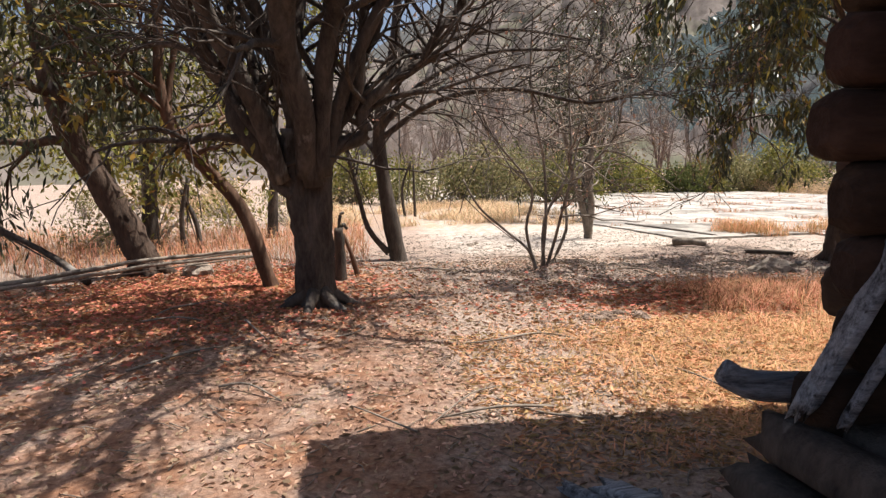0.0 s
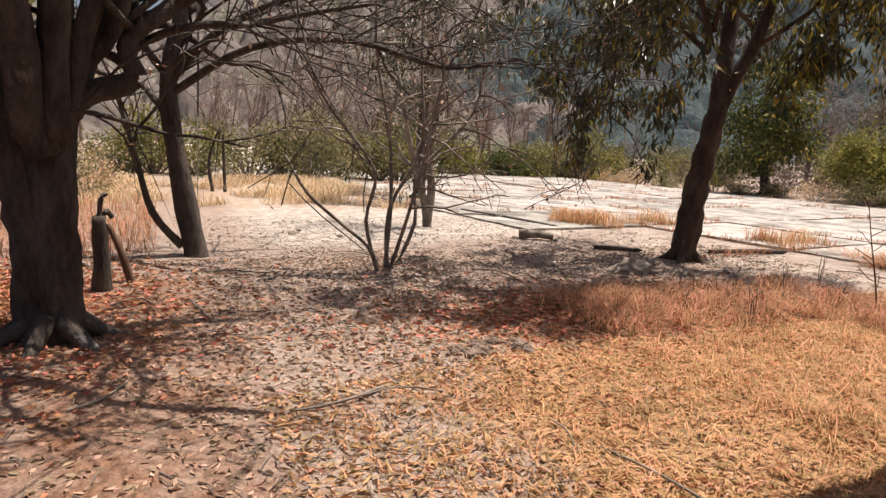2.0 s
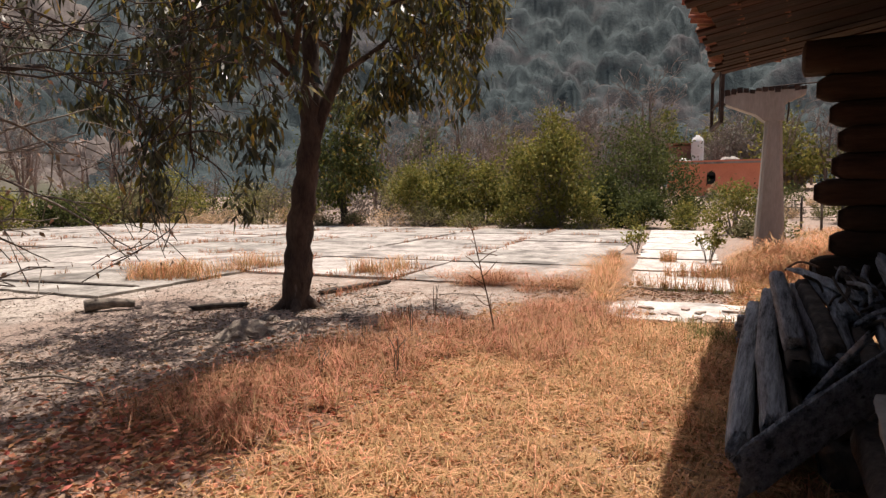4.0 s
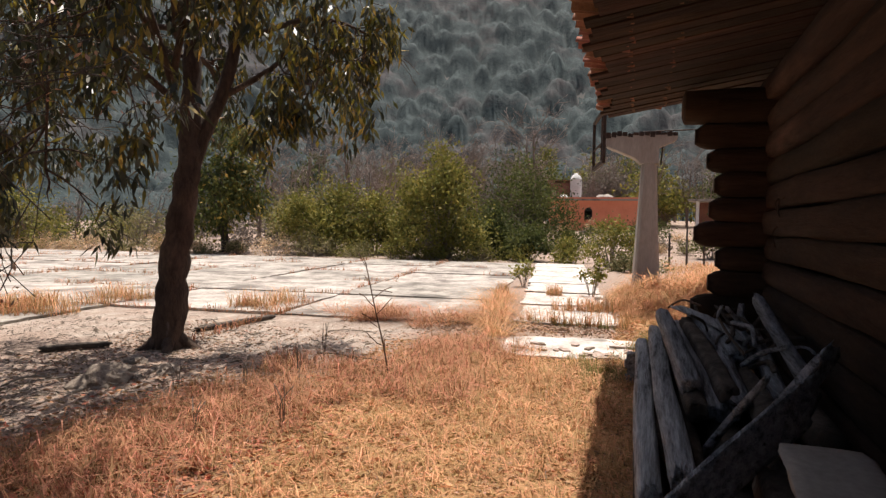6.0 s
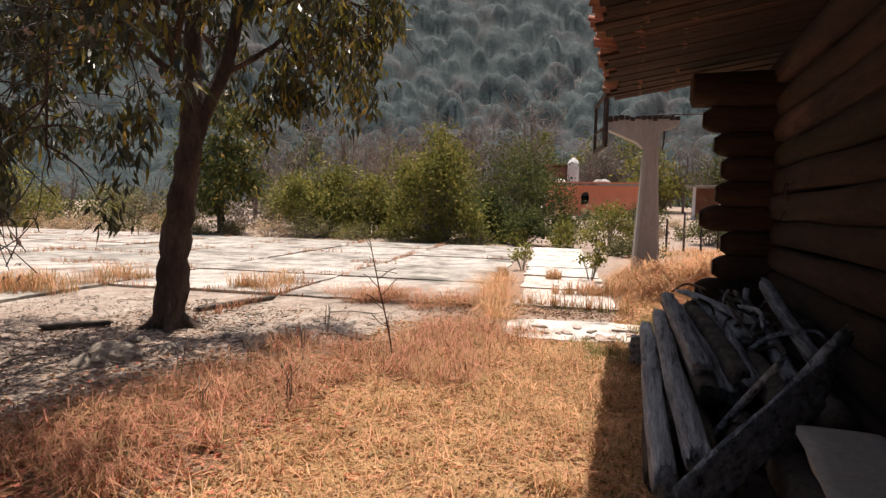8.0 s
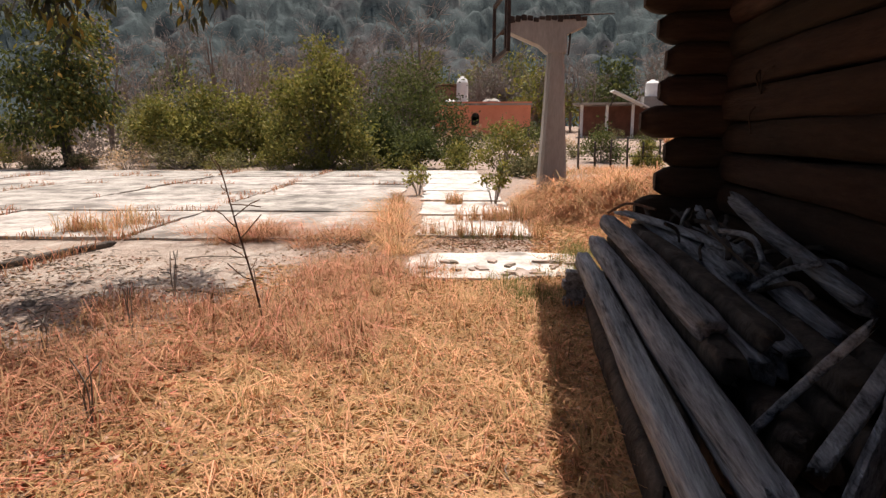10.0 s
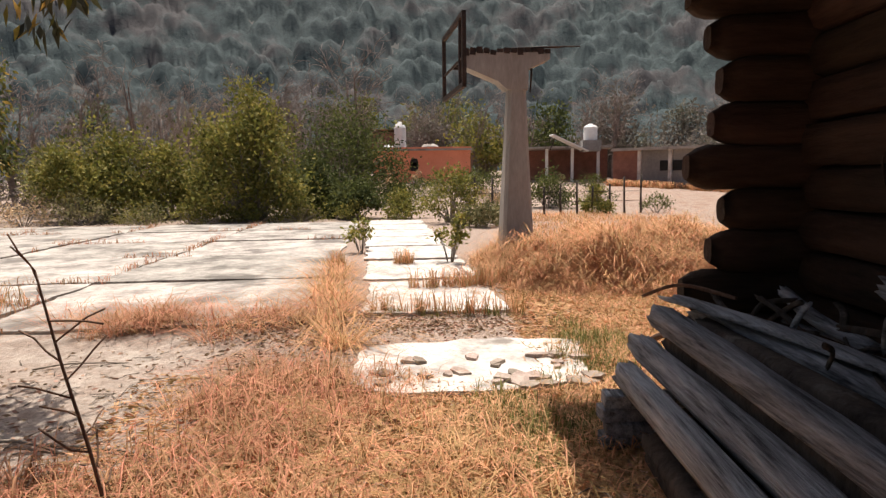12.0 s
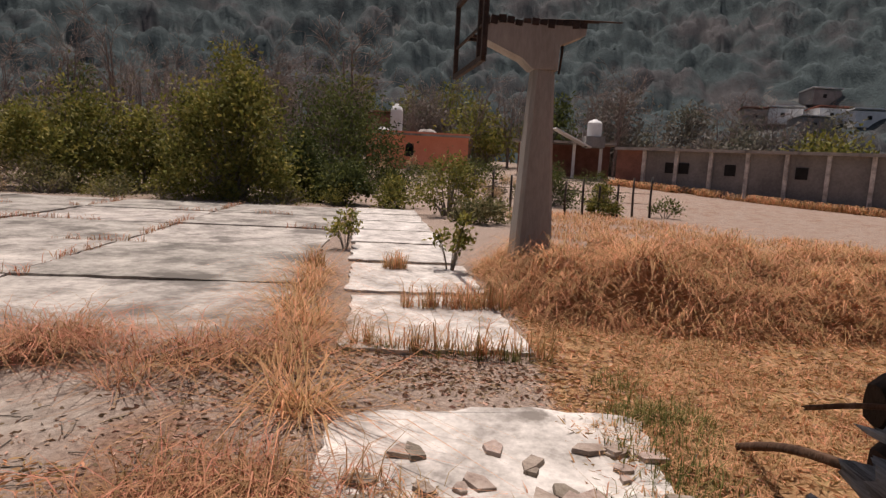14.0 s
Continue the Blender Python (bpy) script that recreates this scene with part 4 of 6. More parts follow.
def lean_tree(wood, tips):
    rng = random.Random(9)
    P, R = limb(wood, [(0.03, 0, -0.1), (-0.02, 0, 0.1), (-0.3, 0, 0.95), (-0.86, 0, 1.62), (-1.06, 0, 2.2), (-1.05, 0, 3.2), (-1.3, -0.1, 4.4)], 0.095, 0.04, 10, 0.1, rng, 5)
    limb(wood, [(-0.86, 0, 1.62), (-1.0, 0.05, 2.0), (-0.9, 0.1, 2.7), (-0.7, 0.1, 3.6)], 0.05, 0.02, 8, 0.1, rng)
    ends = []
    for i in range(12, len(P), 2):
        sprout(wood, P[i], Vector((rng.gauss(0, 1), rng.gauss(0, 1), rng.gauss(0.4, 0.5))), rng.uniform(0.7, 1.6), R[i] * 0.5, rng, 1, ends, 0.1, 3, 0.9, 0.4)
    shed(tips, ends, rng, 14, 0.22, 0.5)


tree("leaning_tree", "slender brown tree leaning in a curve, thinly leaved", "tree", -0.88, 7.25, lean_tree, M_BARKRED, M_LEAFY, "", (0.12, 0.04))


def leafy_tree(lean, tall, r, seed, kids=4, leaf_n=26, spread=0.3, hang=0.7, reach=1.5, low=0.45, fork=None, limbs=9, arms=(), bunch=0.0, stem=None):
    def build(wood, tips):
        rng = random.Random(seed)
        pts = [(0, 0, -0.1)] + [(lean[0] * t * t, lean[1] * t * t, tall * t) for t in (0.08, 0.3, 0.55, 0.8, 1.0)]
        bend = random.Random(seed + 1)
        pts = pts[:2] + [(a + bend.gauss(0, 0.3 * r), b + bend.gauss(0, 0.3 * r), c) for a, b, c in pts[2:]]
        P, R = limb(wood, stem or pts, r * 1.1, r * 0.4, 14, 0.16, rng, 6)
        for k in range(5):
            a = k * 1.26
            limb(wood, [(0.5 * r * math.cos(a), 0.5 * r * math.sin(a), 0.12), (1.6 * r * math.cos(a), 1.6 * r * math.sin(a), 0.0), (2.6 * r * math.cos(a), 2.6 * r * math.sin(a), -0.08)], r * 0.5, r * 0.1, 7, 0.1, rng, 3)
        stems = [(P, R)]
        if fork:
            stems.append(limb(wood, [tuple(Vector(f)) for f in fork], r * 0.62, r * 0.3, 10, 0.1, rng, 4))
        ends = []
        for arm in arms:
            # high arms are unseen shade casters: thin wood, extra leaves
            high = arm[-1][2] > 4.9
            arm = [arm[0]] + [tuple(Vector(q) + Vector((bend.gauss(0, 0.09), bend.gauss(0, 0.09), bend.gauss(0, 0.09)))) for q in arm[1:]]
            P, R = limb(wood, arm, 0.022 if high else r * 0.24, 0.01, 8, 0.1, rng, 5)
            for i in list(range(5, len(P))) * (3 if high else 1) + list(range(9, len(P))):
                sprout(wood, P[i], Vector((rng.gauss(0, 1), rng.gauss(0, 1), rng.gauss(-0.2, 0.5))), reach * rng.uniform(0.3, 0.75), 0.014, rng, 1, ends, 0.4, 2, 0.8, 0.35)
        for P, R in stems:
            n = len(P)
            for k in range(limbs):
                i = min(n - 1, int(n * (low + (1 - low) * (k + rng.random()) / limbs)))
                a = rng.uniform(0, 6.28)
                d = Vector((math.cos(a), math.sin(a), rng.uniform(0.0, 0.9)))
                sprout(wood, P[i], d, reach * rng.uniform(0.7, 1.2), max(0.018, R[i] * 0.5), rng, 2, ends, 0.25, kids, 0.8, 0.35)
        if bunch:
            for p, d in ends:
                if bend.random() < bunch:
                    drop = bend.uniform(0.25, 0.6)
                    for _ in range(leaf_n):
                        f = bend.random()
                        g = spread * (0.5 + 0.9 * math.sin(3.0 * f))
                        tips.append(tuple(p + Vector((bend.gauss(0, g), bend.gauss(0, g), -drop * f))))
                        tips.append((bend.gauss(0, 0.35), bend.gauss(0, 0.35), -1.0))
        else:
            shed(tips, ends, rng, leaf_n, spread, hang)
    return build


tree("drooping_tree", "tall dark-trunked tree with hanging narrow leaves", "tree", 7.27, 8.36,
     leafy_tree((0.15, 0.0), 4.6, 0.18, 31, 3, 32, 0.085, 0.85, 1.3, 0.72, [(0.16, -0.08, 1.9), (0.36, -0.17, 2.5), (0.6, -0.28, 3.1), (0.76, -0.36, 3.8), (0.95, -0.42, 5.0)], 7,
                ([(0.08, 0, 3.0), (-0.6, 0.1, 3.9), (-1.2, 0.1, 3.8), (-1.5, 0.05, 3.0), (-1.45, 0.05, 2.1)], [(0.05, 0, 2.9), (-0.7, 0.6, 3.5), (-1.2, 1.0, 3.3), (-1.5, 1.1, 2.5)], [(0.08, 0, 3.2), (-0.5, -0.6, 4.0), (-1.4, -0.9, 3.9), (-2.0, -1.1, 3.0)],
                 # two arms out of view overhead, added to shade the ground below
                 [(0.1, 0, 3.6), (-1.0, -0.8, 4.8), (-2.2, -1.2, 5.3), (-3.4, -1.5, 5.2)], [(0.1, 0, 3.8), (-0.6, -0.9, 5.1), (-1.6, -1.6, 5.5), (-2.4, -2.0, 5.3)],
                 [(0.08, 0.1, 3.4), (-0.9, 0.3, 4.5), (-2.2, 0.4, 4.6), (-3.0, 0.4, 3.8)], [(0.1, 0.1, 3.3), (0.2, 0.9, 3.9), (0.1, 1.7, 3.7), (0.0, 2.0, 2.8)], [(0.75, -0.35, 3.7), (1.15, -0.9, 4.2), (1.5, -1.4, 4.1), (1.75, -1.8, 3.7)], [(0.58, -0.26, 3.0), (0.8, -0.6, 3.5), (1.0, -0.95, 3.5), (1.1, -1.2, 3.1)], [(0.85, 0.1, 4.0), (1.4, 0.5, 4.3), (2.0, 0.8, 4.0)]), 0.33,
                [(0, 0, -0.1), (0.0, 0, 0.15), (0.04, -0.02, 0.8), (0.12, -0.06, 1.5), (0.2, -0.1, 2.1), (0.28, -0.06, 2.7), (0.4, 0.02, 3.4), (0.48, 0.08, 4.2), (0.5, 0.1, 5.0)]),
     M_BARKTREE, M_LEAF, "", (0.17, 0.042), 0.3, (M_LEAFY, 0.16))
tree("drooping_tree", "broad dark tree with hanging narrow leaves", "tree", -2.6, 8.6, leafy_tree((-1.1, 0.0), 3.9, 0.2, 37, 3, 32, 0.15, 0.8, 1.6, 0.45, None, 14, (), 0.0, [(0, 0, -0.1), (-0.05, 0, 0.15), (-0.3, 0, 0.8), (-0.66, 0, 1.5), (-0.92, 0, 2.1), (-1.08, 0.05, 2.8), (-1.15, 0.05, 3.6), (-1.3, 0, 4.4)]), M_BARKTREE, M_LEAF, "", (0.17, 0.035), 0.4)
tree("drooping_tree", "dark tree with hanging narrow leaves by the court", "tree", 6.9, 17.6, leafy_tree((0.5, 0.2), 5.8, 0.18, 41, 3, 16, 0.2, 0.85, 1.9, 0.4, None, 12), M_BARK, M_LEAF, "", (0.2, 0.045), 0.4)
tree("drooping_tree", "slim dark tree with hanging narrow leaves", "tree", 25.45, 21.6, leafy_tree((0.4, -0.2), 5.4, 0.17, 43, 3, 15, 0.27, 0.6, 1.5, 0.5, [(0.0, 0, 0.5), (-0.5, 0.1, 1.7), (-0.7, 0, 3.0)], 10), M_BARK, M_BUSHDARK, "", (0.24, 0.1), 0.5, (M_LEAFY, 0.12))
for x, y, ln, tl, r, sd in ((-3.6, 12.1, (0.2, 0), 4.2, 0.15, 51), (-4.0, 11.8, (-0.5, 0), 3.8, 0.1, 52), (-6.6, 12.8, (-0.4, 0), 4.4, 0.15, 55), (-1.6, 13.6, (0.3, 0), 4.4, 0.11, 56), (-5.6, 9.2, (-0.4, 0.2), 4.0, 0.15, 57)):
    tree("shade_tree", "dark leafy tree standing in dry scrub", "tree", x, y, leafy_tree(ln, tl, r, sd, 4, 8, 0.26, 0.5, 1.5, 0.42, None, 9), M_BARK, M_BUSH, "shade trees", (0.14, 0.05), 0.6)


def bare_tree(stem, r, seed, kids=4, reach=1.1, depth=2, more=()):
    def build(wood, tips):
        rng = random.Random(seed)
        ends = []
        for pts, a in ((stem, r), *more):
            P, R = limb(wood, pts, a, a * 0.35, 9, 0.1, rng, 4)
            for i in range(len(P) // 2, len(P)):
                d = (P[i] - P[i - 1]).normalized() + Vector((rng.gauss(0, 0.9), rng.gauss(0, 0.9), rng.gauss(0.1, 0.5)))
                sprout(wood, P[i], d, reach * rng.uniform(0.6, 1.2), R[i] * 0.5, rng, depth, ends, 0.08, kids, 0.9, 0.42)
        shed(tips, ends, rng, 1, 0.08, 0.6)
    return build


tree("bare_tree", "grey leaning tree with bare crooked limbs", "tree", 0.74, 9.2, bare_tree([(0, 0, -0.1), (-0.02, 0, 0.1), (-0.18, 0, 1.0), (-0.26, 0, 1.95), (-0.05, 0, 2.9), (0.1, 0, 4.2)], 0.15, 61, 3, 1.7, 2,
     (([(-0.15, 0, 0.12), (-0.45, 0, 0.5), (-0.62, 0, 1.2), (-0.8, 0, 1.9)], 0.05), ([(-0.24, 0, 1.9), (0.3, -0.3, 2.5), (1.2, -0.6, 2.9), (2.2, -0.9, 2.9)], 0.05), ([(-0.2, 0, 1.8), (0.5, -0.7, 2.25), (1.4, -1.2, 2.35), (2.3, -1.5, 2.15), (3.1, -1.6, 2.3)], 0.045), ([(-0.1, 0, 2.6), (0.6, 0.5, 3.2), (1.8, 0.7, 3.5), (3.2, 0.9, 3.4)], 0.05))), M_BARK, M_DRYLEAF, "", (0.06, 0.03))
tree("bare_tree", "small grey tree forked low with bare twigs", "tree", 4.72, 12.0, bare_tree([(0.05, 0, -0.1), (0.03, 0, 0.2), (-0.12, 0, 0.75), (-0.35, 0, 1.5), (-0.6, 0, 2.6)], 0.09, 63, 4, 1.6, 2,
     (([(0.05, 0, 0.1), (0.1, 0, 0.7), (0.02, 0, 1.3), (0.15, 0, 2.0), (0.3, 0, 3.0)], 0.085),)), M_TWIG, M_DRYLEAF, "", (0.06, 0.03))


def sapling(wood, tips):
    rng = random.Random(67)
    ends = []
    for k, (dx, dy, h) in enumerate(((-0.15, 0, 3.3), (0.35, 0.1, 3.1), (1.1, 0.1, 2.4), (-0.9, 0.2, 2.5), (0.35, -0.3, 1.6), (-1.05, 0.0, 1.15))):
        P, R = limb(wood, [(dx * 0.08, dy * 0.1, -0.05), (dx * 0.25 + rng.gauss(0, 0.05), dy * 0.3, h * 0.2), (dx * 0.45 + rng.gauss(0, 0.13), dy * 0.6 + rng.gauss(0, 0.1), h * 0.42), (dx * 0.8 + rng.gauss(0, 0.13), dy + rng.gauss(0, 0.1), h * 0.7), (dx, dy, h)], 0.024, 0.011, 6, 0.05, rng, 4)
        if k == 5:
            continue
        for i in range(len(P) // 2, len(P), 1):
            d = Vector((dx, dy, 0.5)) + Vector((rng.gauss(0, 0.9), rng.gauss(0, 0.9), rng.gauss(0.1, 0.4)))
            sprout(wood, P[i], d, rng.uniform(0.6, 1.6), 0.013, rng, 2 if i % 2 else 1, ends, 0.08, 2, 0.9, 0.45)
    shed(tips, ends, rng, 1, 0.05, 0.6)


tree("bare_sapling", "bare sapling of thin dark stems on an earth mound", "sapling", 2.52, 7.85, sapling, M_TWIG, M_DRYLEAF, "", (0.05, 0.025))


# ---- bushes ----
def bush(name, label, x, y, rad, tall, seed, leaf, size, count, group="bushes beyond the court", trunkless=0.12):
    """A bush: stems from the ground and uneven clumps of leaves with gaps."""
    root = thing(name, pose(x, y, height(x, y)), label, "bush", group)
    rng, nr = random.Random(seed), np.random.default_rng(seed)
    wood = Wood()
    C, D = [], []
    n = max(8, int(18 * rad))
    for k in range(n):
        a, q = rng.uniform(0, 6.28), math.sqrt(rng.random())
        h = tall * (1 - 0.55 * q * q) * rng.uniform(0.45, 1.05)
        p = Vector((rad * q * math.cos(a), rad * q * math.sin(a), max(trunkless * tall + 0.1, h - 0.25 * tall * rng.random())))
        limb(wood, [(p.x * 0.15, p.y * 0.15, -0.05), (p.x * 0.5, p.y * 0.5, p.z * 0.5), tuple(p)], 0.005 + 0.016 * tall * min(1.0, rad), 0.005, 5, 0, None, 3)
        m = count // n
        sp = np.array([0.3, 0.3, 0.26]) * rad * rng.uniform(0.5, 1.0)
        c = nr.normal(0, 1, (m, 3)) * sp + np.array(p)
        C.append(c)
        D.append(nr.normal(0, 0.6, (m, 3)) + (c - np.array(p)) / rad + np.array([0, 0, 0.2]))
    C, D = np.concatenate(C), np.concatenate(D)
    C[:, 2] = np.maximum(C[:, 2], 0.03)
    wood.part("stem", M_TWIG, root)
    V, F = leaves(C, D, *size, nr, 0.5)
    np_part("foliage", V, F, leaf, root)
    return root


def build_bushes():
    lush = "dense green bush at the edge of the court"
    for x, y, r, h, s, mt, c in ((27.0, 17.4, 1.8, 3.9, 1, M_BUSH, 6500), (27.6, 15.0, 1.25, 2.9, 2, M_BUSH, 4000), (26.6, 11.6, 1.8, 5.0, 3, M_BUSH, 9000), (28.2, 9.3, 1.2, 2.3, 4, M_BUSHDARK, 3000),
                                (30.5, 14.0, 1.7, 2.8, 5, M_SAGE, 3000), (33.0, 9.5, 2.6, 4.6, 6, M_BUSHDARK, 4500), (30.0, 20.0, 2.0, 3.0, 7, M_SAGE, 3500), (27.0, 7.9, 0.9, 1.5, 8, M_BUSHDARK, 2200)):
        bush("bush", lush, x, y, r, h, s, mt, (0.17, 0.085), int(c * 1.5))
    rng = random.Random(77)
    for k in range(26):
        bush("bush", "low dusty scrub along the edge of the court", 25.7 - 0.12 * k + rng.uniform(-0.3, 0.5), 8.2 + k * 1.02 + rng.uniform(-0.4, 0.4), rng.uniform(0.4, 0.9), rng.uniform(0.4, 1.2), 300 + k, rng.choice((M_BUSH, M_SAGE, M_SAGE, M_PALEGRASS)), (0.1, 0.045), 700, "scrub along the court")
    for k in range(44):
        x, y = rng.uniform(27, 44), rng.uniform(9, 48)
        bush("bush", "dry scrub bush in the field below the hill", x, y, rng.uniform(0.8, 1.8), rng.uniform(0.8, 2.4), 400 + k, rng.choice((M_SAGE, M_SAGE, M_BUSH, M_BUSHDARK, M_BRUSH)), (0.2, 0.09), 700, "scrub below the hill")
    for k in range(30):
        x, y = rng.uniform(27.5, 46), rng.uniform(-3.6, 9.5)
        bush("bush", "low dusty bush on the waste ground by the houses", x, y, rng.uniform(0.3, 0.9), rng.uniform(0.4, 1.3), 500 + k, rng.choice((M_SAGE, M_PALEGRASS, M_BUSH, M_BUSHDARK, M_BRUSH)), (0.1, 0.045), 500, "bushes on the waste ground")
    for k, (x, y, t) in enumerate(((56, -8, 6.5), (58, -3, 6), (60, -15, 7), (57, 2.5, 5.5), (62, 7, 6), (54, 13, 5.5), (50, -15, 5.5), (47, -20, 5), (52, -22, 6))):
        bush("village_tree", "dusty tree standing behind the houses", x, y, 2.6, t, 560 + k, (M_BRUSH, M_BUSHDARK, M_BRUSH, M_BUSH)[k % 4], (0.4, 0.18), 2600, "trees behind the houses", 0.3)
    for k in range(22):
        x, y = rng.uniform(-9, 0), rng.uniform(12.5, 30)
        bush("bush", "dry thin scrub behind the trees", x, y, rng.uniform(0.5, 1.1), rng.uniform(0.6, 1.9), 460 + k, rng.choice((M_SAGE, M_PALEGRASS, M_BUSH)), (0.09, 0.04), 700, "scrub behind the trees")
    for k in range(17):
        x = 7.5 + k * 1.15 + rng.uniform(-0.5, 0.5)
        y = 35.0 + rng.uniform(-1.5, 2.0) - 0.15 * (x - 7)
        bush("bush", "dusty green scrub along the far side of the court", x, y, rng.uniform(1.1, 1.9), rng.uniform(1.5, 3.4), 100 + k, rng.choice((M_BUSH, M_SAGE, M_SAGE, M_BUSHDARK)), (0.17, 0.08), 2200, "scrub beyond the court")
    for k in range(9):
        x = -1 + k * 1.3 + rng.uniform(-0.5, 0.5)
        y = 24.0 + rng.uniform(-1.5, 3.0)
        bush("bush", "dusty green scrub behind the dry grass", x, y, rng.uniform(0.9, 1.7), rng.uniform(1.4, 3.0), 140 + k, rng.choice((M_BUSH, M_SAGE, M_SAGE)), (0.14, 0.07), 2200, "scrub beyond the dry grass")
    for x, y, r, h, s, mt in ((24.2, 4.4, 0.85, 2.2, 201, M_BUSH), (30.0, 0.6, 0.9, 1.5, 202, M_BUSHDARK), (28.0, -1.0, 0.5, 1.0, 203, M_BUSH), (26.5, 6.0, 0.7, 1.0, 204, M_BUSH), (33.0, 6.5, 0.9, 1.2, 205, M_BUSHDARK), (36.0, 3.2, 1.1, 1.7, 206, M_BUSHDARK), (22.5, 3.4, 0.7, 0.8, 207, M_SAGE)):
        bush("bush", "small green bush near the houses", x, y, r, h, s, mt, (0.12, 0.06), 1800, "bushes near the houses")
    for x, y, h, s in ((14.7, 4.2, 1.2, 211), (16.35, 5.95, 0.85, 212)):
        bush("young_shrub", "young green shrub growing through the walkway", x, y, 0.26, h, s, M_BUSH, (0.09, 0.05), 270, "shrubs in the walkway", 0.3)


build_bushes()


def build_brush_trees():
    """Leafless trees in the field between the court and the hill, and a few green ones at the hill's foot."""
    rng = random.Random(300)

    def crooked(seed):
        def build(wood, tips):
            r = random.Random(seed)
            ends = []
            for k in range(r.choice((2, 3, 3))):
                a = r.uniform(0, 6.28)
                d = r.uniform(0.15, 0.5)
                P, R = limb(wood, [(0, 0, -0.1), (0.3 * d * math.cos(a), 0.3 * d * math.sin(a), 0.8), (d * math.cos(a), d * math.sin(a), 1.7), (1.5 * d * math.cos(a), 1.5 * d * math.sin(a), 2.7)], 0.05, 0.012, 6, 0.1, r, 4)
                for i in range(4, len(P)):
                    e = (P[i] - P[i - 1]).normalized() + Vector((r.gauss(0, 0.8), r.gauss(0, 0.8), r.gauss(0.2, 0.4)))
                    sprout(wood, P[i], e, r.uniform(0.6, 1.2), R[i] * 0.5, r, 2, ends, 0.05, 3, 0.9, 0.4)
        return build

    kinds = []
    for k in range(5):
        kinds.append(tree("brush_tree", "bare brown twiggy tree in the field below the hill", "tree", 27.5 + 2.4 * k, 33.0 - 3.1 * k, crooked(700 + k), M_DRYTWIG, None, "bare trees below the hill"))
    spots = [(rng.uniform(3, 26), rng.uniform(37, 50)) for _ in range(34)] + [(rng.uniform(33, 58), rng.uniform(9, 36)) for _ in range(40)] + [(rng.uniform(52, 66), rng.uniform(-24, 9)) for _ in range(22)]
    for x, y in spots:
        k = rng.uniform(1.3, 2.3)
        copy_thing(rng.choice(kinds), pose(x, y, height(x, y), 0, 0, rng.uniform(0, 360)) @ Matrix.Diagonal((k, k, k, 1)))
    for k in range(13):
        x, y = rng.uniform(62, 84), rng.uniform(4, 42)
        bush("hill_tree", "broad green tree at the foot of the hill", x, y, rng.uniform(2.2, 3.4), rng.uniform(6, 9), 800 + k, M_BUSHDARK if k % 3 else M_BUSH, (0.5, 0.24), 1900, "green trees at the hill's foot", 0.3)


build_brush_trees()


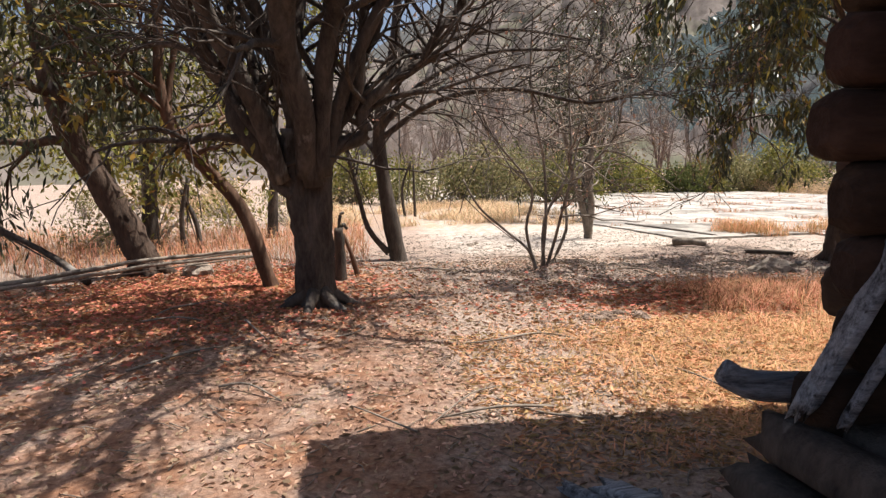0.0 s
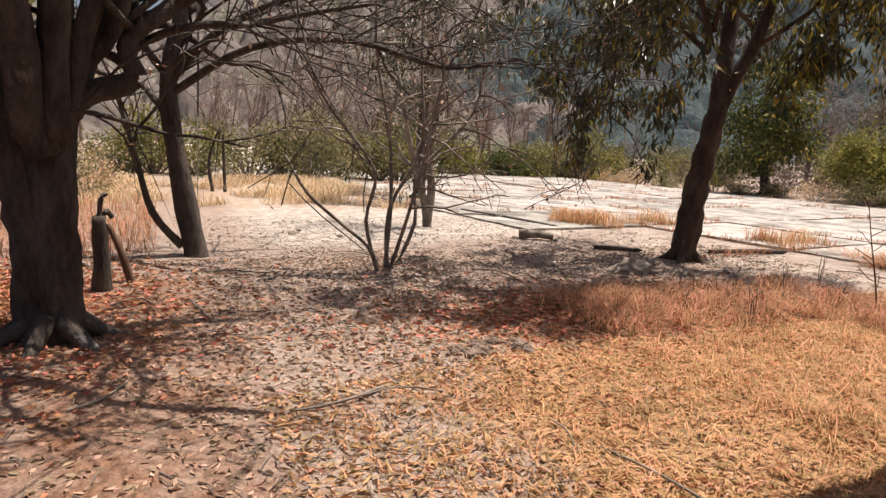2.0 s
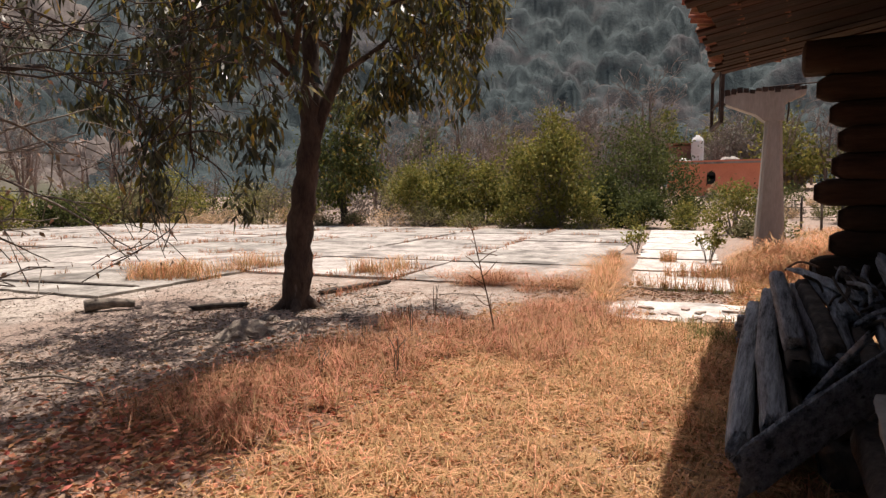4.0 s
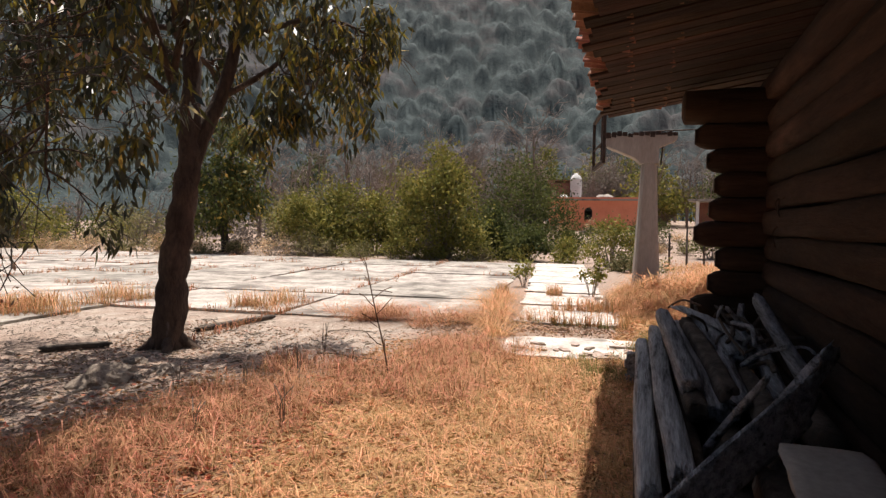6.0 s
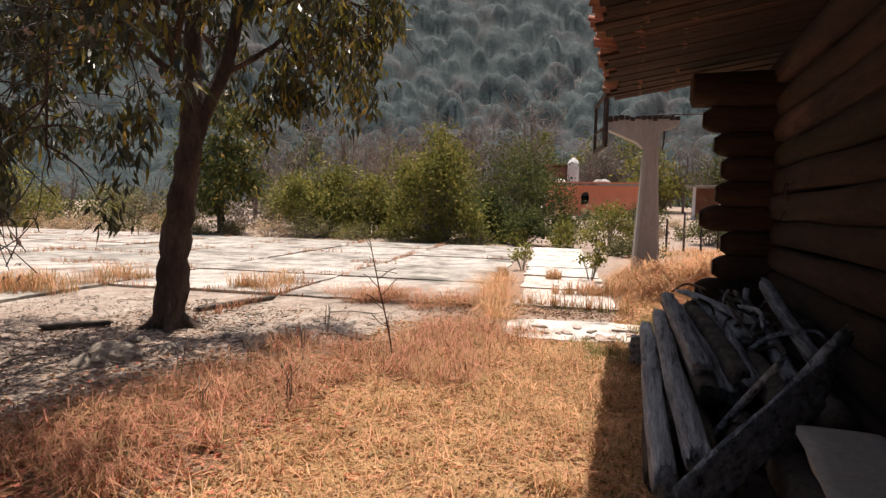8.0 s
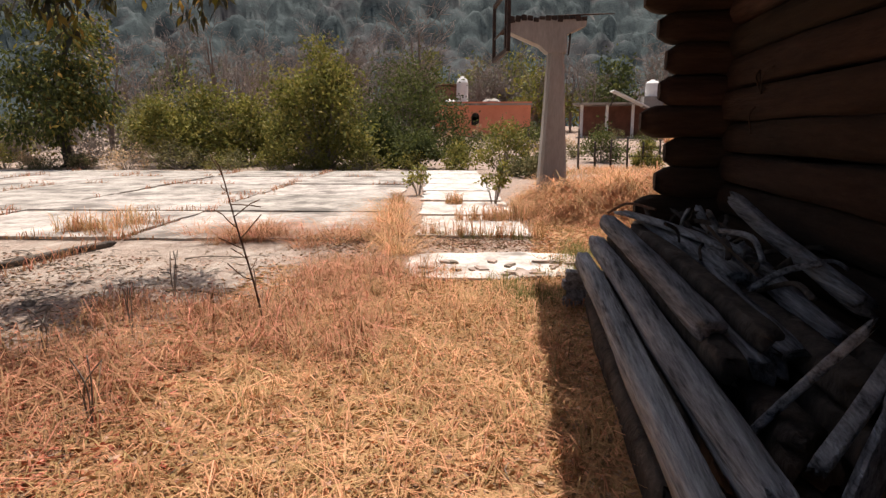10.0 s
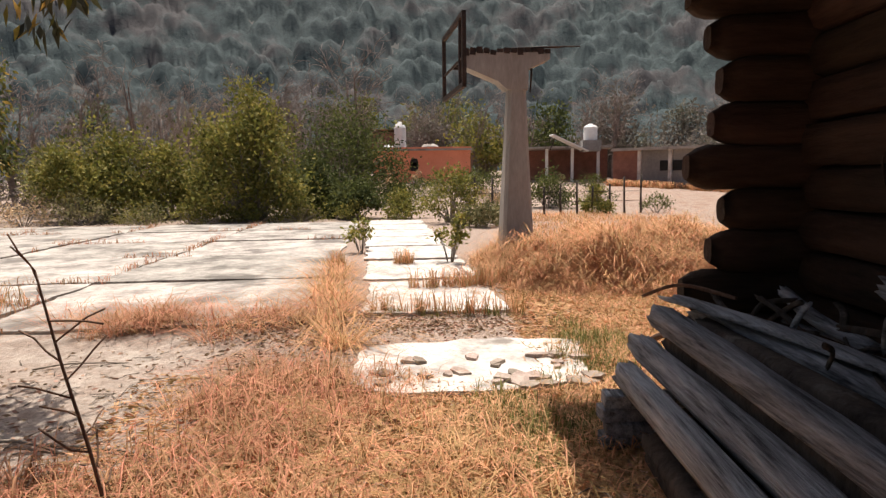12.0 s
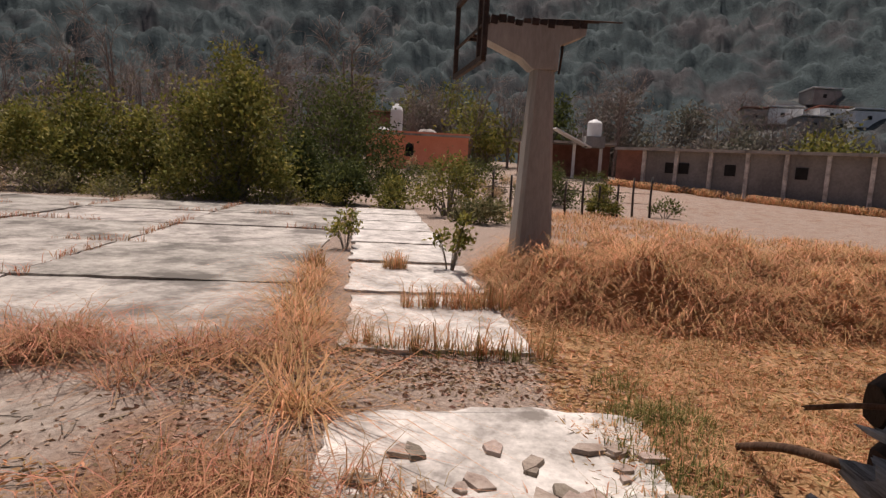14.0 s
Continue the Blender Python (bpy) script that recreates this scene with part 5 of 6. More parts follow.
# ---- houses ----
def build_houses():
    h = thing("house", pose(48.0, 6.95, 0.32), "small orange one-storey house with a flat roof", "house")
    boxed("wall", (5.0, 6.75, 3.0), pose(2.5, 0, 1.5), M_ORANGE, h, "orange plastered wall")
    boxed("roof", (5.4, 7.05, 0.12), pose(2.5, 0, 3.05), M_CONCV, h, "flat concrete roof")
    w = boxed("window", (0.1, 0.55, 0.6), pose(-0.02, 0.5, 1.9), M_DARK, h, "small dark arched window")
    bm = bmesh.new()
    bmesh.ops.create_cone(bm, cap_ends=True, segments=16, radius1=0.275, radius2=0.275, depth=0.1, matrix=pose(-0.02, 0.5, 2.2, 0, 90, 0))
    part("arch", bm, M_DARK, w)
    boxed("parapet", (0.15, 6.9, 0.16), pose(-0.1, 0, 3.15), M_ORANGE, h)

    def tank(name, x, y, z, r, tall, label, mat):
        t = thing(name, pose(x, y, z), label, "water tank")
        for part_name, prof in (("body", ((r, 0), (r * 1.02, 0.1), (r, 0.2), (r * 1.02, tall * 0.5), (r, tall * 0.55), (r * 1.0, tall * 0.8))), ("lid", ((r, tall * 0.8), (r * 0.75, tall * 0.93), (r * 0.35, tall * 0.98), (r * 0.3, tall * 1.03), (0.02, tall * 1.04)))):
            V, F, n = [], [], 20
            for q, zz in prof:
                V += [(q * math.cos(2 * math.pi * i / n), q * math.sin(2 * math.pi * i / n), zz) for i in range(n)]
            for j in range(len(prof) - 1):
                F += [(j * n + i, j * n + (i + 1) % n, (j + 1) * n + (i + 1) % n, (j + 1) * n + i) for i in range(n)]
            np_part(part_name, V, F, mat, t, "", True)
        return t

    tank("water_tank", 49.0, 8.5, 3.42, 0.42, 1.9, "tall white water tank on the orange house", M_WHITE)
    boxed("roof_hut", (1.6, 1.6, 1.3), pose(50.0, 9.7, 4.05), M_BRICK, None, "", 0.02)
    tagged(bpy.data.objects["roof_hut"], "small brick hut on the roof of the orange house", "hut")
    boxed("roof_sheet", (2.0, 2.0, 0.06), pose(50.0, 9.7, 4.75, 0, 6, 0), M_TILE, None, "")
    tagged(bpy.data.objects["roof_sheet"], "rusty sheet roof on the roof hut", "roof sheet")
    for y in (8.9, 6.2, 5.8):
        bush_like = thing("covered_heap", pose(48.8, y + 0.4, 3.41), "heap under a pale plastic sheet on the flat roof", "heap", "heaps on the roof")
        bm = bmesh.new()
        bmesh.ops.create_icosphere(bm, subdivisions=2, radius=0.5)
        for v in bm.verts:
            v.co = Vector((v.co.x * 1.2, v.co.y, max(0, v.co.z) * 0.8)) * (1 + 0.25 * noise.noise(v.co * 3 + Vector((y, 0, 0))))
        part("sheet", bm, M_WHITE if y > 8 else M_CONCV, bush_like)

    # long unfinished block building beyond the road
    a, b = Vector((44.0, -5.4, 0)), Vector((31.0, -23.0, 0))
    way = math.degrees(math.atan2(b.y - a.y, b.x - a.x))
    g = thing("block_building", Matrix.Translation((a.x, a.y, 0.45)) @ pose(0, 0, 0, 0, 0, way), "long unfinished grey block building with concrete columns", "building")
    n = (b - a).length
    boxed("wall", (n, 6.0, 3.1), pose(n / 2, 3.1, 0.95), M_GREYPLASTER, g, "grey plastered block wall")
    boxed("roof", (n + 0.4, 6.6, 0.16), pose(n / 2, 3.0, 2.56), M_CONCV, g)
    boxed("brick_bay", (1.6, 6.06, 2.4), pose(0.6, 3.1, 1.28), M_BRICK, g, "bare red brick bay")
    for i in range(16):
        x = 1.5 + i * 1.85
        if x < n:
            boxed("column", (0.2, 0.22, 2.9), pose(x, 0.02, 1.04), M_PAD, g, "pale concrete column", 0.01)
    for x in (3.0, 3.75, 6.2, 9.6):
        boxed("window", (0.55, 0.08, 0.6), pose(x, 0.08, 1.55), M_DARK, g, "small dark window")
    porch = thing("porch", Matrix.Translation((47.6, -2.2, 0.8)) @ pose(0, 0, 0, 0, 0, 80), "open concrete porch beside the block building", "porch")
    for i in range(4):
        boxed("column", (0.2, 0.2, 2.5), pose(-2.8 + i * 1.7, 0, 1.25), M_WHITE, porch, "", 0.01)
    boxed("roof", (6.6, 3.0, 0.14), pose(-0.4, -1.0, 2.57), M_CONCV, porch)
    boxed("back_wall", (6.2, 0.15, 2.5), pose(-0.4, -2.4, 1.25), M_BRICK, porch)
    tank("water_tank", 46.5, -4.3, 3.75, 0.45, 1.05, "white plastic water tank on a stand", M_WHITE)
    boxed("tank_stand", (1.2, 1.2, 0.7), pose(46.5, -4.3, 3.4), M_GREYPLASTER, None, "", 0.02)
    tagged(bpy.data.objects["tank_stand"], "block stand under the white tank", "stand")
    s = thing("solar_heater", Matrix.Translation((46.0, -2.7, 3.3)) @ pose(0, 0, 0, 24, 0, 10), "tilted pale solar water heater on the roof", "solar heater")
    boxed("panel", (0.9, 2.6, 0.08), pose(0, 0, 0.3), M_WHITE, s)
    boxed("leg", (0.06, 0.06, 0.9), pose(0.3, 0.9, -0.1), M_RUST, s)

    rng = random.Random(90)
    for k, (x, y) in enumerate(((147, -60), (145, -65), (138, -67), (141, -72), (150, -75), (136, -77))):
        hh = thing("far_house", pose(x, y, height(x, y), 0, 0, rng.uniform(-20, 20)), "small pale house on the lower hillside", "house", "houses on the hillside")
        boxed("wall", (5, 6.5, 3.2), pose(0, 0, 1.2), M_WHITE if k % 2 else M_GREYPLASTER, hh)
        boxed("roof", (5.4, 7.0, 0.2), pose(0, 0, 2.95, 0, 7, 0), M_WHITE if k % 3 else M_TILE, hh)
        boxed("window", (0.1, 0.8, 0.8), pose(-2.52, 0.6, 1.5), M_DARK, hh)

    for k in range(11):
        x, y = 26.5 + rng.uniform(-0.2, 0.2), 3.6 - k * 0.62
        w = Wood()
        t = rng.uniform(1.0, 1.6)
        w.add([(0, 0, -0.1), (0.03, 0.02, t * 0.5), (rng.uniform(-0.08, 0.08), 0.02, t)], [0.045, 0.04, 0.035], 7, 0.1, rng)
        f = thing("fence_post", pose(x + 0.15 * k, y, height(x, y)), "rough dark wooden fence post", "fence post", "fence posts near the houses")
        w.part("pole", M_BARK, f)
    f = thing("fence_wire", pose(26.5, 3.6, height(26.5, 3.6)), "sagging wire along the fence posts", "fence wire")
    for z in (0.5, 0.85):
        w = Wood()
        w.add([(0.15 * k, -k * 0.62, z) for k in range(11)], [0.008] * 11, 4)
        w.part("wire", M_RUST, f)


build_houses()


# ---- wooded hills ----
def crowns(x, y, cell, seed):
    """Height of rounded tree crowns at places x, y: one crown to a cell, shifted and sized at random."""
    out = np.zeros(len(x))
    ix, iy = np.floor(x / cell), np.floor(y / cell)
    for dx in (-1, 0, 1):
        for dy in (-1, 0, 1):
            cx, cy = ix + dx, iy + dy
            h = [np.abs(np.sin(cx * 12.9898 + cy * 78.233 + seed + k * 37.7) * 43758.5453) % 1.0 for k in range(4)]
            d = np.hypot(x - (cx + h[0]) * cell, y - (cy + h[1]) * cell) / (cell * (0.45 + 0.4 * h[2]))
            out = np.maximum(out, cell * (0.35 + 0.65 * h[3]) * np.clip(1 - d ** 1.6, 0, 1) ** 0.6)
    return out


def build_hills():
    rng = np.random.default_rng(4)
    ways = np.linspace(-0.95, 2.25, 860)
    rings = 58.0 * 1.0095 ** np.arange(214)
    W, R = np.meshgrid(ways, rings)
    W, R = W.ravel() + rng.normal(0, 0.001, W.size), R.ravel() * (1 + rng.normal(0, 0.0022, R.size))
    X, Y = 5 + R * np.cos(W), 4 + R * np.sin(W)
    tall = crowns(X, Y, 6.2, 1.0) * 0.95 + crowns(X, Y, 2.6, 5.0) * 0.5 + 0.4 * rng.random(len(X))
    tall *= np.clip((R - 58) / 12, 0, 1) * (1 - 0.92 * np.exp(-((X - 141) / 24) ** 2 - ((Y + 68) / 20) ** 2))
    tall *= 1 - 0.95 * ((X < 62) & (Y < 12))
    Z = np.array([height(x, y) for x, y in zip(X, Y)]) + tall - 0.3
    V = np.stack([X, Y, Z], 1)
    n, m = len(ways), len(rings)
    idx = np.arange(n * m).reshape(m, n)
    F = np.stack([idx[:-1, :-1], idx[:-1, 1:], idx[1:, 1:], idx[1:, :-1]], -1).reshape(-1, 4)
    mid = F[:, 0]
    jag = np.array([noise.noise(Vector((x * 0.02, y * 0.02, 1))) for x, y in zip(X[mid], Y[mid])])
    pale = W[mid] + 0.35 * jag > 1.12
    for name, label, mat, keep in (("hill_forest", "trees covering the far hillside, tinted blue-grey for haze", M_FOREST, ~pale), ("hill_brush", "pale dry brush covering the hillside", M_BRUSH, pale)):
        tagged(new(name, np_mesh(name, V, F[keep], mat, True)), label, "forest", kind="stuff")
    # bare tall stems among the nearer trees
    w = Wood()
    r2 = random.Random(8)
    for k in range(260):
        way, r = r2.uniform(-0.9, 1.9), r2.uniform(56, 120)
        x, y = 5 + r * math.cos(way), 4 + r * math.sin(way)
        if 40 < x < 56 and -26 < y < 12 or (x < 110 and -50 < y < -14):
            continue
        z, h = height(x, y), r2.uniform(3, 7)
        w.add([(x, y, z - 0.3), (x + r2.uniform(-0.4, 0.4), y, z + h * 0.5), (x + r2.uniform(-0.8, 0.8), y + r2.uniform(-0.8, 0.8), z + h)], [0.13, 0.09, 0.03], 5)
        for q in range(4):
            a = r2.uniform(0, 6.28)
            zz = z + h * r2.uniform(0.35, 0.8)
            w.add([(x, y, zz), (x + math.cos(a) * 1.2, y + math.sin(a) * 1.2, zz + 1.2)], [0.05, 0.015], 4)
    ob = w.part("bare_stems", M_DRYTWIG, None)
    tagged(ob, "bare grey tree stems at the foot of the hill", "forest", kind="stuff")


build_hills()


# ---- grass ----
def tuft_points(rng, spots):
    out = []
    for x, y, rad, n in spots:
        a, q = rng.uniform(0, 2 * np.pi, n), rad * np.sqrt(rng.random(n))
        out.append(np.stack([x + q * np.cos(a), y + q * np.sin(a)], 1))
    return np.concatenate(out)


def build_grass():
    rng = np.random.default_rng(12)

    def stuff(name, V, F, mat, label, category):
        tagged(new(name, np_mesh(name, V, F, mat)), label, category, kind="stuff")

    # big golden mound beside the goal post
    def heap(x, y):
        side = smooth(11.55 + 0.14 * abs(y - 1.8), 12.5 + 0.14 * abs(y - 1.8), x) * (1 - smooth(14.4, 15.6, x)) * smooth(-3.4, -2.2, y) * (1 - smooth(2.7, 3.55, y - 0.14 * (x - 11.6)))
        return max(0.0, side * (0.5 + 0.3 * noise.noise(Vector((x * 0.9, y * 0.9, 5))) + 0.3 * noise.noise(Vector((x * 2.1, y * 2.1, 1)))))

    P = rng.uniform((11.3, -3.4), (15.7, 3.9), (60000, 2))
    H = np.array([heap(x, y) for x, y in P])
    keep = H + rng.normal(0, 0.03, len(P)) > 0.05
    P, H = P[keep], H[keep]
    root = on_ground(P, -0.02)
    root[:, 2] += H * rng.uniform(0.7, 1.0, len(P))
    V, F = blades(root, 0.24 + 0.2 * H, 0.008, rng, 1.35, 1.0, 1.0)
    stuff("golden_grass", V, F, M_GOLD, "tall dry golden grass drooping in a mound", "grass")
    gx, gy = np.arange(11.3, 15.8, 0.12), np.arange(-3.5, 4.0, 0.12)
    grid = np.array([(x, y, height(x, y) + heap(x, y) * 0.85 - 0.03) for y in gy for x in gx])
    idx = np.arange(len(grid)).reshape(len(gy), len(gx))
    stuff("matted_grass", grid, np.stack([idx[:-1, :-1], idx[:-1, 1:], idx[1:, 1:], idx[1:, :-1]], -1).reshape(-1, 4), M_REDSTRAW, "matted dead grass under the golden mound", "grass")
    tops = rng.random(len(P)) < 0.04
    V, F = blades(root[tops], 0.32, 0.006, rng, 1.7, 0.75, 0.6)
    stuff("golden_stalks", V, F, M_STRAW, "pale dry stalks standing out of the mound", "grass")
    P = rng.uniform((15.0, -8.0), (28, 2.6), (24000, 2))
    P = P[np.array([noise.noise(Vector((x * 0.5, y * 0.5, 5))) > -0.15 and road(x, y) < 0.25 for x, y in P])]
    V, F = blades(on_ground(P, -0.02), 0.24, 0.014, rng, 1.2, 0.5)
    stuff("golden_grass_far", V, F, M_GOLD, "short dry golden grass beyond the goal post", "grass")
    t, o = rng.random(9000), rng.random(9000)
    P = np.stack([44.0 - 13.0 * t - 0.804 * (0.3 + 1.5 * o), -5.4 - 17.6 * t + 0.594 * (0.3 + 1.5 * o)], 1)
    P = P[np.array([noise.noise(Vector((x * 0.8, y * 0.8, 3))) > -0.2 for x, y in P])]
    V, F = blades(on_ground(P, -0.02), 0.5, 0.03, rng, 1.2, 0.5)
    stuff("golden_verge", V, F, M_GOLD, "dry golden grass along the block building", "grass")
    # tall strip between court and walkway and along the court's edge
    spots = [(9.6, 5.02, 0.15, 300)]
    for k in range(15):
        spots.append((10.2 + 0.27 * k, 5.25 + 0.05 * k + 0.09 * math.sin(k * 2.1), rng.uniform(0.06, 0.17), int(rng.uniform(30, 230))))
    V, F = blades(on_ground(tuft_points(rng, spots), -0.02), 0.5, 0.007, rng, 1.6, 0.8, 0.7)
    stuff("tall_dry_grass", V, F, M_GOLD, "tall dry grass between the court and the walkway", "grass")
    spots = [(10.15 + rng.normal(0, 0.35), 6.95 + rng.normal(0, 0.5), rng.uniform(0.1, 0.3), int(rng.uniform(40, 170))) for _ in range(18)] + [(10.5 + rng.normal(0, 0.1), 5.85 + rng.normal(0, 0.13), rng.uniform(0.08, 0.2), int(rng.uniform(30, 120))) for _ in range(8)]
    V, F = blades(on_ground(tuft_points(rng, spots), -0.02), 0.4, 0.006, rng, 1.7, 0.6, 0.5)
    stuff("red_dry_grass", V, F, M_REDSTRAW, "reddish dry grass along the court's edge", "grass")
    # clumps on slabs
    spots = [(14.6, 4.95, 0.17, 260), (14.5, 6.06, 0.17, 240), (12.45, 4.05, 0.2, 300), (12.5, 3.75, 0.2, 240), (12.35, 4.38, 0.11, 110), (12.3, 4.6, 0.07, 60), (12.8, 3.5, 0.2, 200)]
    for k in range(16):
        spots.append((10.85 + 0.05 * math.sin(k), 3.4 + k * 0.1, rng.uniform(0.03, 0.12), int(rng.uniform(5, 50))))
    V, F = blades(on_ground(tuft_points(rng, spots), 0.02), 0.27, 0.008, rng, 0.9, 0.2)
    stuff("weed_clumps", V, F, M_STRAW, "dry grass clumps in the joints of the concrete", "grass")
    spots = [(10.8 + rng.uniform(-0.1, 0.1), 3.4 + k * 0.13, rng.uniform(0.04, 0.12), int(rng.uniform(8, 60))) for k in range(13)] + [(9.6 + rng.uniform(-0.8, 0.8), 2.95 + rng.uniform(-0.2, 0.15), 0.2, 120) for _ in range(12)] + [(rng.uniform(7.2, 8.7), rng.uniform(3.0, 3.8), 0.2, 90) for _ in range(14)]
    V, F = blades(on_ground(tuft_points(rng, spots), 0.0), 0.1, 0.006, rng, 0.7, 0.1)
    stuff("green_grass", V, F, M_GREENGRASS, "half-green grass by the pad", "grass")
    # patches in the court and dry grass north of it
    spots = [(9.3 + rng.uniform(-1.3, 1.3), 12.3 + rng.uniform(-0.7, 0.7), 0.35, 220) for _ in range(12)] + [(10.5 + rng.uniform(-0.8, 0.8), 9.3 + rng.uniform(-0.6, 0.4), 0.25, 90) for _ in range(8)]
    V, F = blades(on_ground(tuft_points(rng, spots), 0.02), 0.3, 0.009, rng, 1.0, 0.25)
    stuff("court_grass", V, F, M_STRAW, "patch of dry grass growing in the court", "grass")
    P = rng.uniform((-1.5, 14.5), (7.5, 24), (22000, 2))
    P = P[np.array([noise.noise(Vector((x * 0.5, y * 0.5, 1))) > -0.02 and x < 6.6 + 0.5 * noise.noise(Vector((y, 3, 1))) and y > 15.4 + 1.2 * noise.noise(Vector((x * 0.7, 0, 4))) for x, y in P])]
    V, F = blades(on_ground(P, -0.02), 0.46, 0.014, rng, 1.2, 0.5, 0.4)
    stuff("dry_meadow", V, F, M_PALEGRASS, "tall pale dry grass behind the trees", "grass")
    P = rng.uniform((-8, 9.0), (0.3, 15), (9000, 2))
    V, F = blades(on_ground(P, -0.02), 0.38, 0.008, rng, 1.0, 0.3)
    stuff("scrub_grass", V, F, M_REDSTRAW, "thin brown grass under the trees", "grass")
    # lawn of trodden straw
    P = rng.uniform((0.6, 2.6), (9.6, 7.4), (120000, 2))
    keep = []
    for x, y in P:
        edge = 5.1 + 0.16 * (x - 2.5) if x < 7.2 else 5.2
        keep.append(rng.random() < (1 - smooth(edge - 0.8, edge + 0.9, y)) * smooth(0.6, 2.6, x) * (1 - smooth(8.3, 8.8, x) * smooth(3.1, 3.4, y)) * (0.6 + 0.5 * noise.noise(Vector((x * 1.3, y * 1.3, 8)))))
    keep = np.array(keep)
    V, F = blades(on_ground(P[keep], -0.005), 0.06, 0.007, rng, 1.6, 0.35)
    stuff("lawn_straw", V, F, M_STRAW, "short trodden straw lawn", "grass")
    spots = [(rng.uniform(6.2, 8.8), rng.uniform(4.5, 5.5), rng.uniform(0.12, 0.35), int(rng.uniform(50, 180))) for _ in range(36)] + [(rng.uniform(3.6, 7.2), 6.05 + rng.uniform(-0.6, 0.6), rng.uniform(0.08, 0.3), int(rng.uniform(25, 130))) for _ in range(76)]
    V, F = blades(on_ground(tuft_points(rng, spots), -0.01), 0.24, 0.006, rng, 1.5, 0.5)
    taller = [(rng.uniform(3.4, 8.7), rng.uniform(3.1, 5.2), rng.uniform(0.05, 0.2), int(rng.uniform(15, 60))) for _ in range(190)]
    V6, F6 = blades(on_ground(tuft_points(rng, taller), -0.01), 0.15, 0.006, rng, 1.5, 0.45)
    stuff("straw_tufts", V6, F6, M_STRAW, "tufts of longer dry straw in the lawn", "grass")
    stuff("red_tufts", V, F, M_REDSTRAW, "reddish dry grass tufts at the lawn's edge", "grass")
    # fallen leaves
    P = np.concatenate([rng.uniform((-3.8, 2.0), (3.2, 9.0), (21000, 2)), rng.uniform((0.5, 2.6), (9.5, 7.2), (16000, 2)), rng.normal((9.3, 5.5), (0.6, 0.35), (900, 2)), rng.normal((10.35, 4.3), (0.3, 0.7), (2200, 2)), rng.normal((9.6, 5.4), (0.7, 0.3), (1500, 2)), rng.uniform((9.6, -1.0), (12.5, 3.4), (3500, 2)), rng.uniform((2.0, 6.8), (9.0, 9.5), (6000, 2))])
    P = P[np.array([not (6.6 < x < 9.6 and 4.6 < y < 7.5) or rng.random() < 0.3 for x, y in P])]
    C = on_ground(P, 0.004)
    a = rng.uniform(0, 2 * np.pi, len(C))
    V, F = leaves(C, np.stack([np.cos(a), np.sin(a), np.full(len(a), 0.05)], 1), 0.047, 0.02, rng, 0.12)
    P2 = rng.uniform((0.8, 2.6), (8.8, 6.6), (24000, 2))
    C2 = on_ground(P2[np.array([y < 5.3 + 0.15 * (x - 2.5) and noise.noise(Vector((x * 1.7, y * 1.7, 3))) > -0.25 for x, y in P2])], 0.012)
    a2 = rng.uniform(0, 2 * np.pi, len(C2))
    P3 = rng.uniform((8.9, -1.5), (12.6, 3.35), (26000, 2))
    V3, F3 = blades(on_ground(P3[np.array([noise.noise(Vector((x * 1.1, y * 1.1, 6))) > -0.15 for x, y in P3])], -0.005), 0.08, 0.006, rng, 1.3, 0.3)
    stuff("sparse_straw", V3, F3, M_STRAW, "sparse dry grass by the corner of the cabin", "grass")
    # dry weeds along the joints of the court
    inch = []
    for u in (-0.5, 2.3, 5.2, 8.1, 11.0):
        inch += [COURT @ Vector((u + rng.uniform(-0.05, 0.05), v, 0)) for v in np.arange(2.3, 27, 0.12) if noise.noise(Vector((u, v * 0.6, 2))) > 0.05]
    for v in (5.3, 8.4, 11.3, 14.2, 17.1, 20.0):
        inch += [COURT @ Vector((u, v + rng.uniform(-0.05, 0.05), 0)) for u in np.arange(-3.5, 13.8, 0.12) if noise.noise(Vector((u * 0.6, v, 5))) > 0.05]
    P4 = tuft_points(rng, [(p.x, p.y, 0.07, int(rng.uniform(3, 16))) for p in inch])
    V4, F4 = blades(on_ground(P4, 0.02), 0.14, 0.01, rng, 1.0, 0.2)
    stuff("joint_weeds", V4, F4, M_REDSTRAW, "thin dry weeds along the joints of the court", "grass")
    V2, F2 = leaves(C2, np.stack([np.cos(a2), np.sin(a2), np.full(len(a2), 0.1)], 1), 0.07, 0.014, rng, 0.15)
    P5 = np.concatenate([rng.normal((-1.7, 7.0), (1.0, 1.0), (14000, 2)), rng.normal((4.2, 6.1), (1.3, 0.55), (5000, 2))])
    a5 = rng.uniform(0, 2 * np.pi, len(P5))
    V5, F5 = leaves(on_ground(P5, 0.012), np.stack([np.cos(a5), np.sin(a5), np.full(len(a5), 0.08)], 1), 0.06, 0.024, rng, 0.1)
    stuff("red_leaf_bed", V5, F5, M_REDLEAF, "thick bed of reddish fallen leaves under the trees", "leaves")
    P7 = rng.uniform((8.9, -1.5), (12.4, 3.5), (14000, 2))
    a7 = rng.uniform(0, 2 * np.pi, len(P7))
    V7, F7 = leaves(on_ground(P7, 0.012), np.stack([np.cos(a7), np.sin(a7), np.full(len(a7), 0.15)], 1), 0.09, 0.012, rng, 0.2)
    stuff("corner_chaff", V7, F7, M_STRAW, "loose dry straw by the corner of the cabin", "straw")
    P8 = np.concatenate([rng.uniform((0.6, 7.6), (8.6, 13.5), (5500, 2)), rng.normal((4.2, 8.0), (1.7, 0.7), (3500, 2))])
    a8 = rng.uniform(0, 2 * np.pi, len(P8))
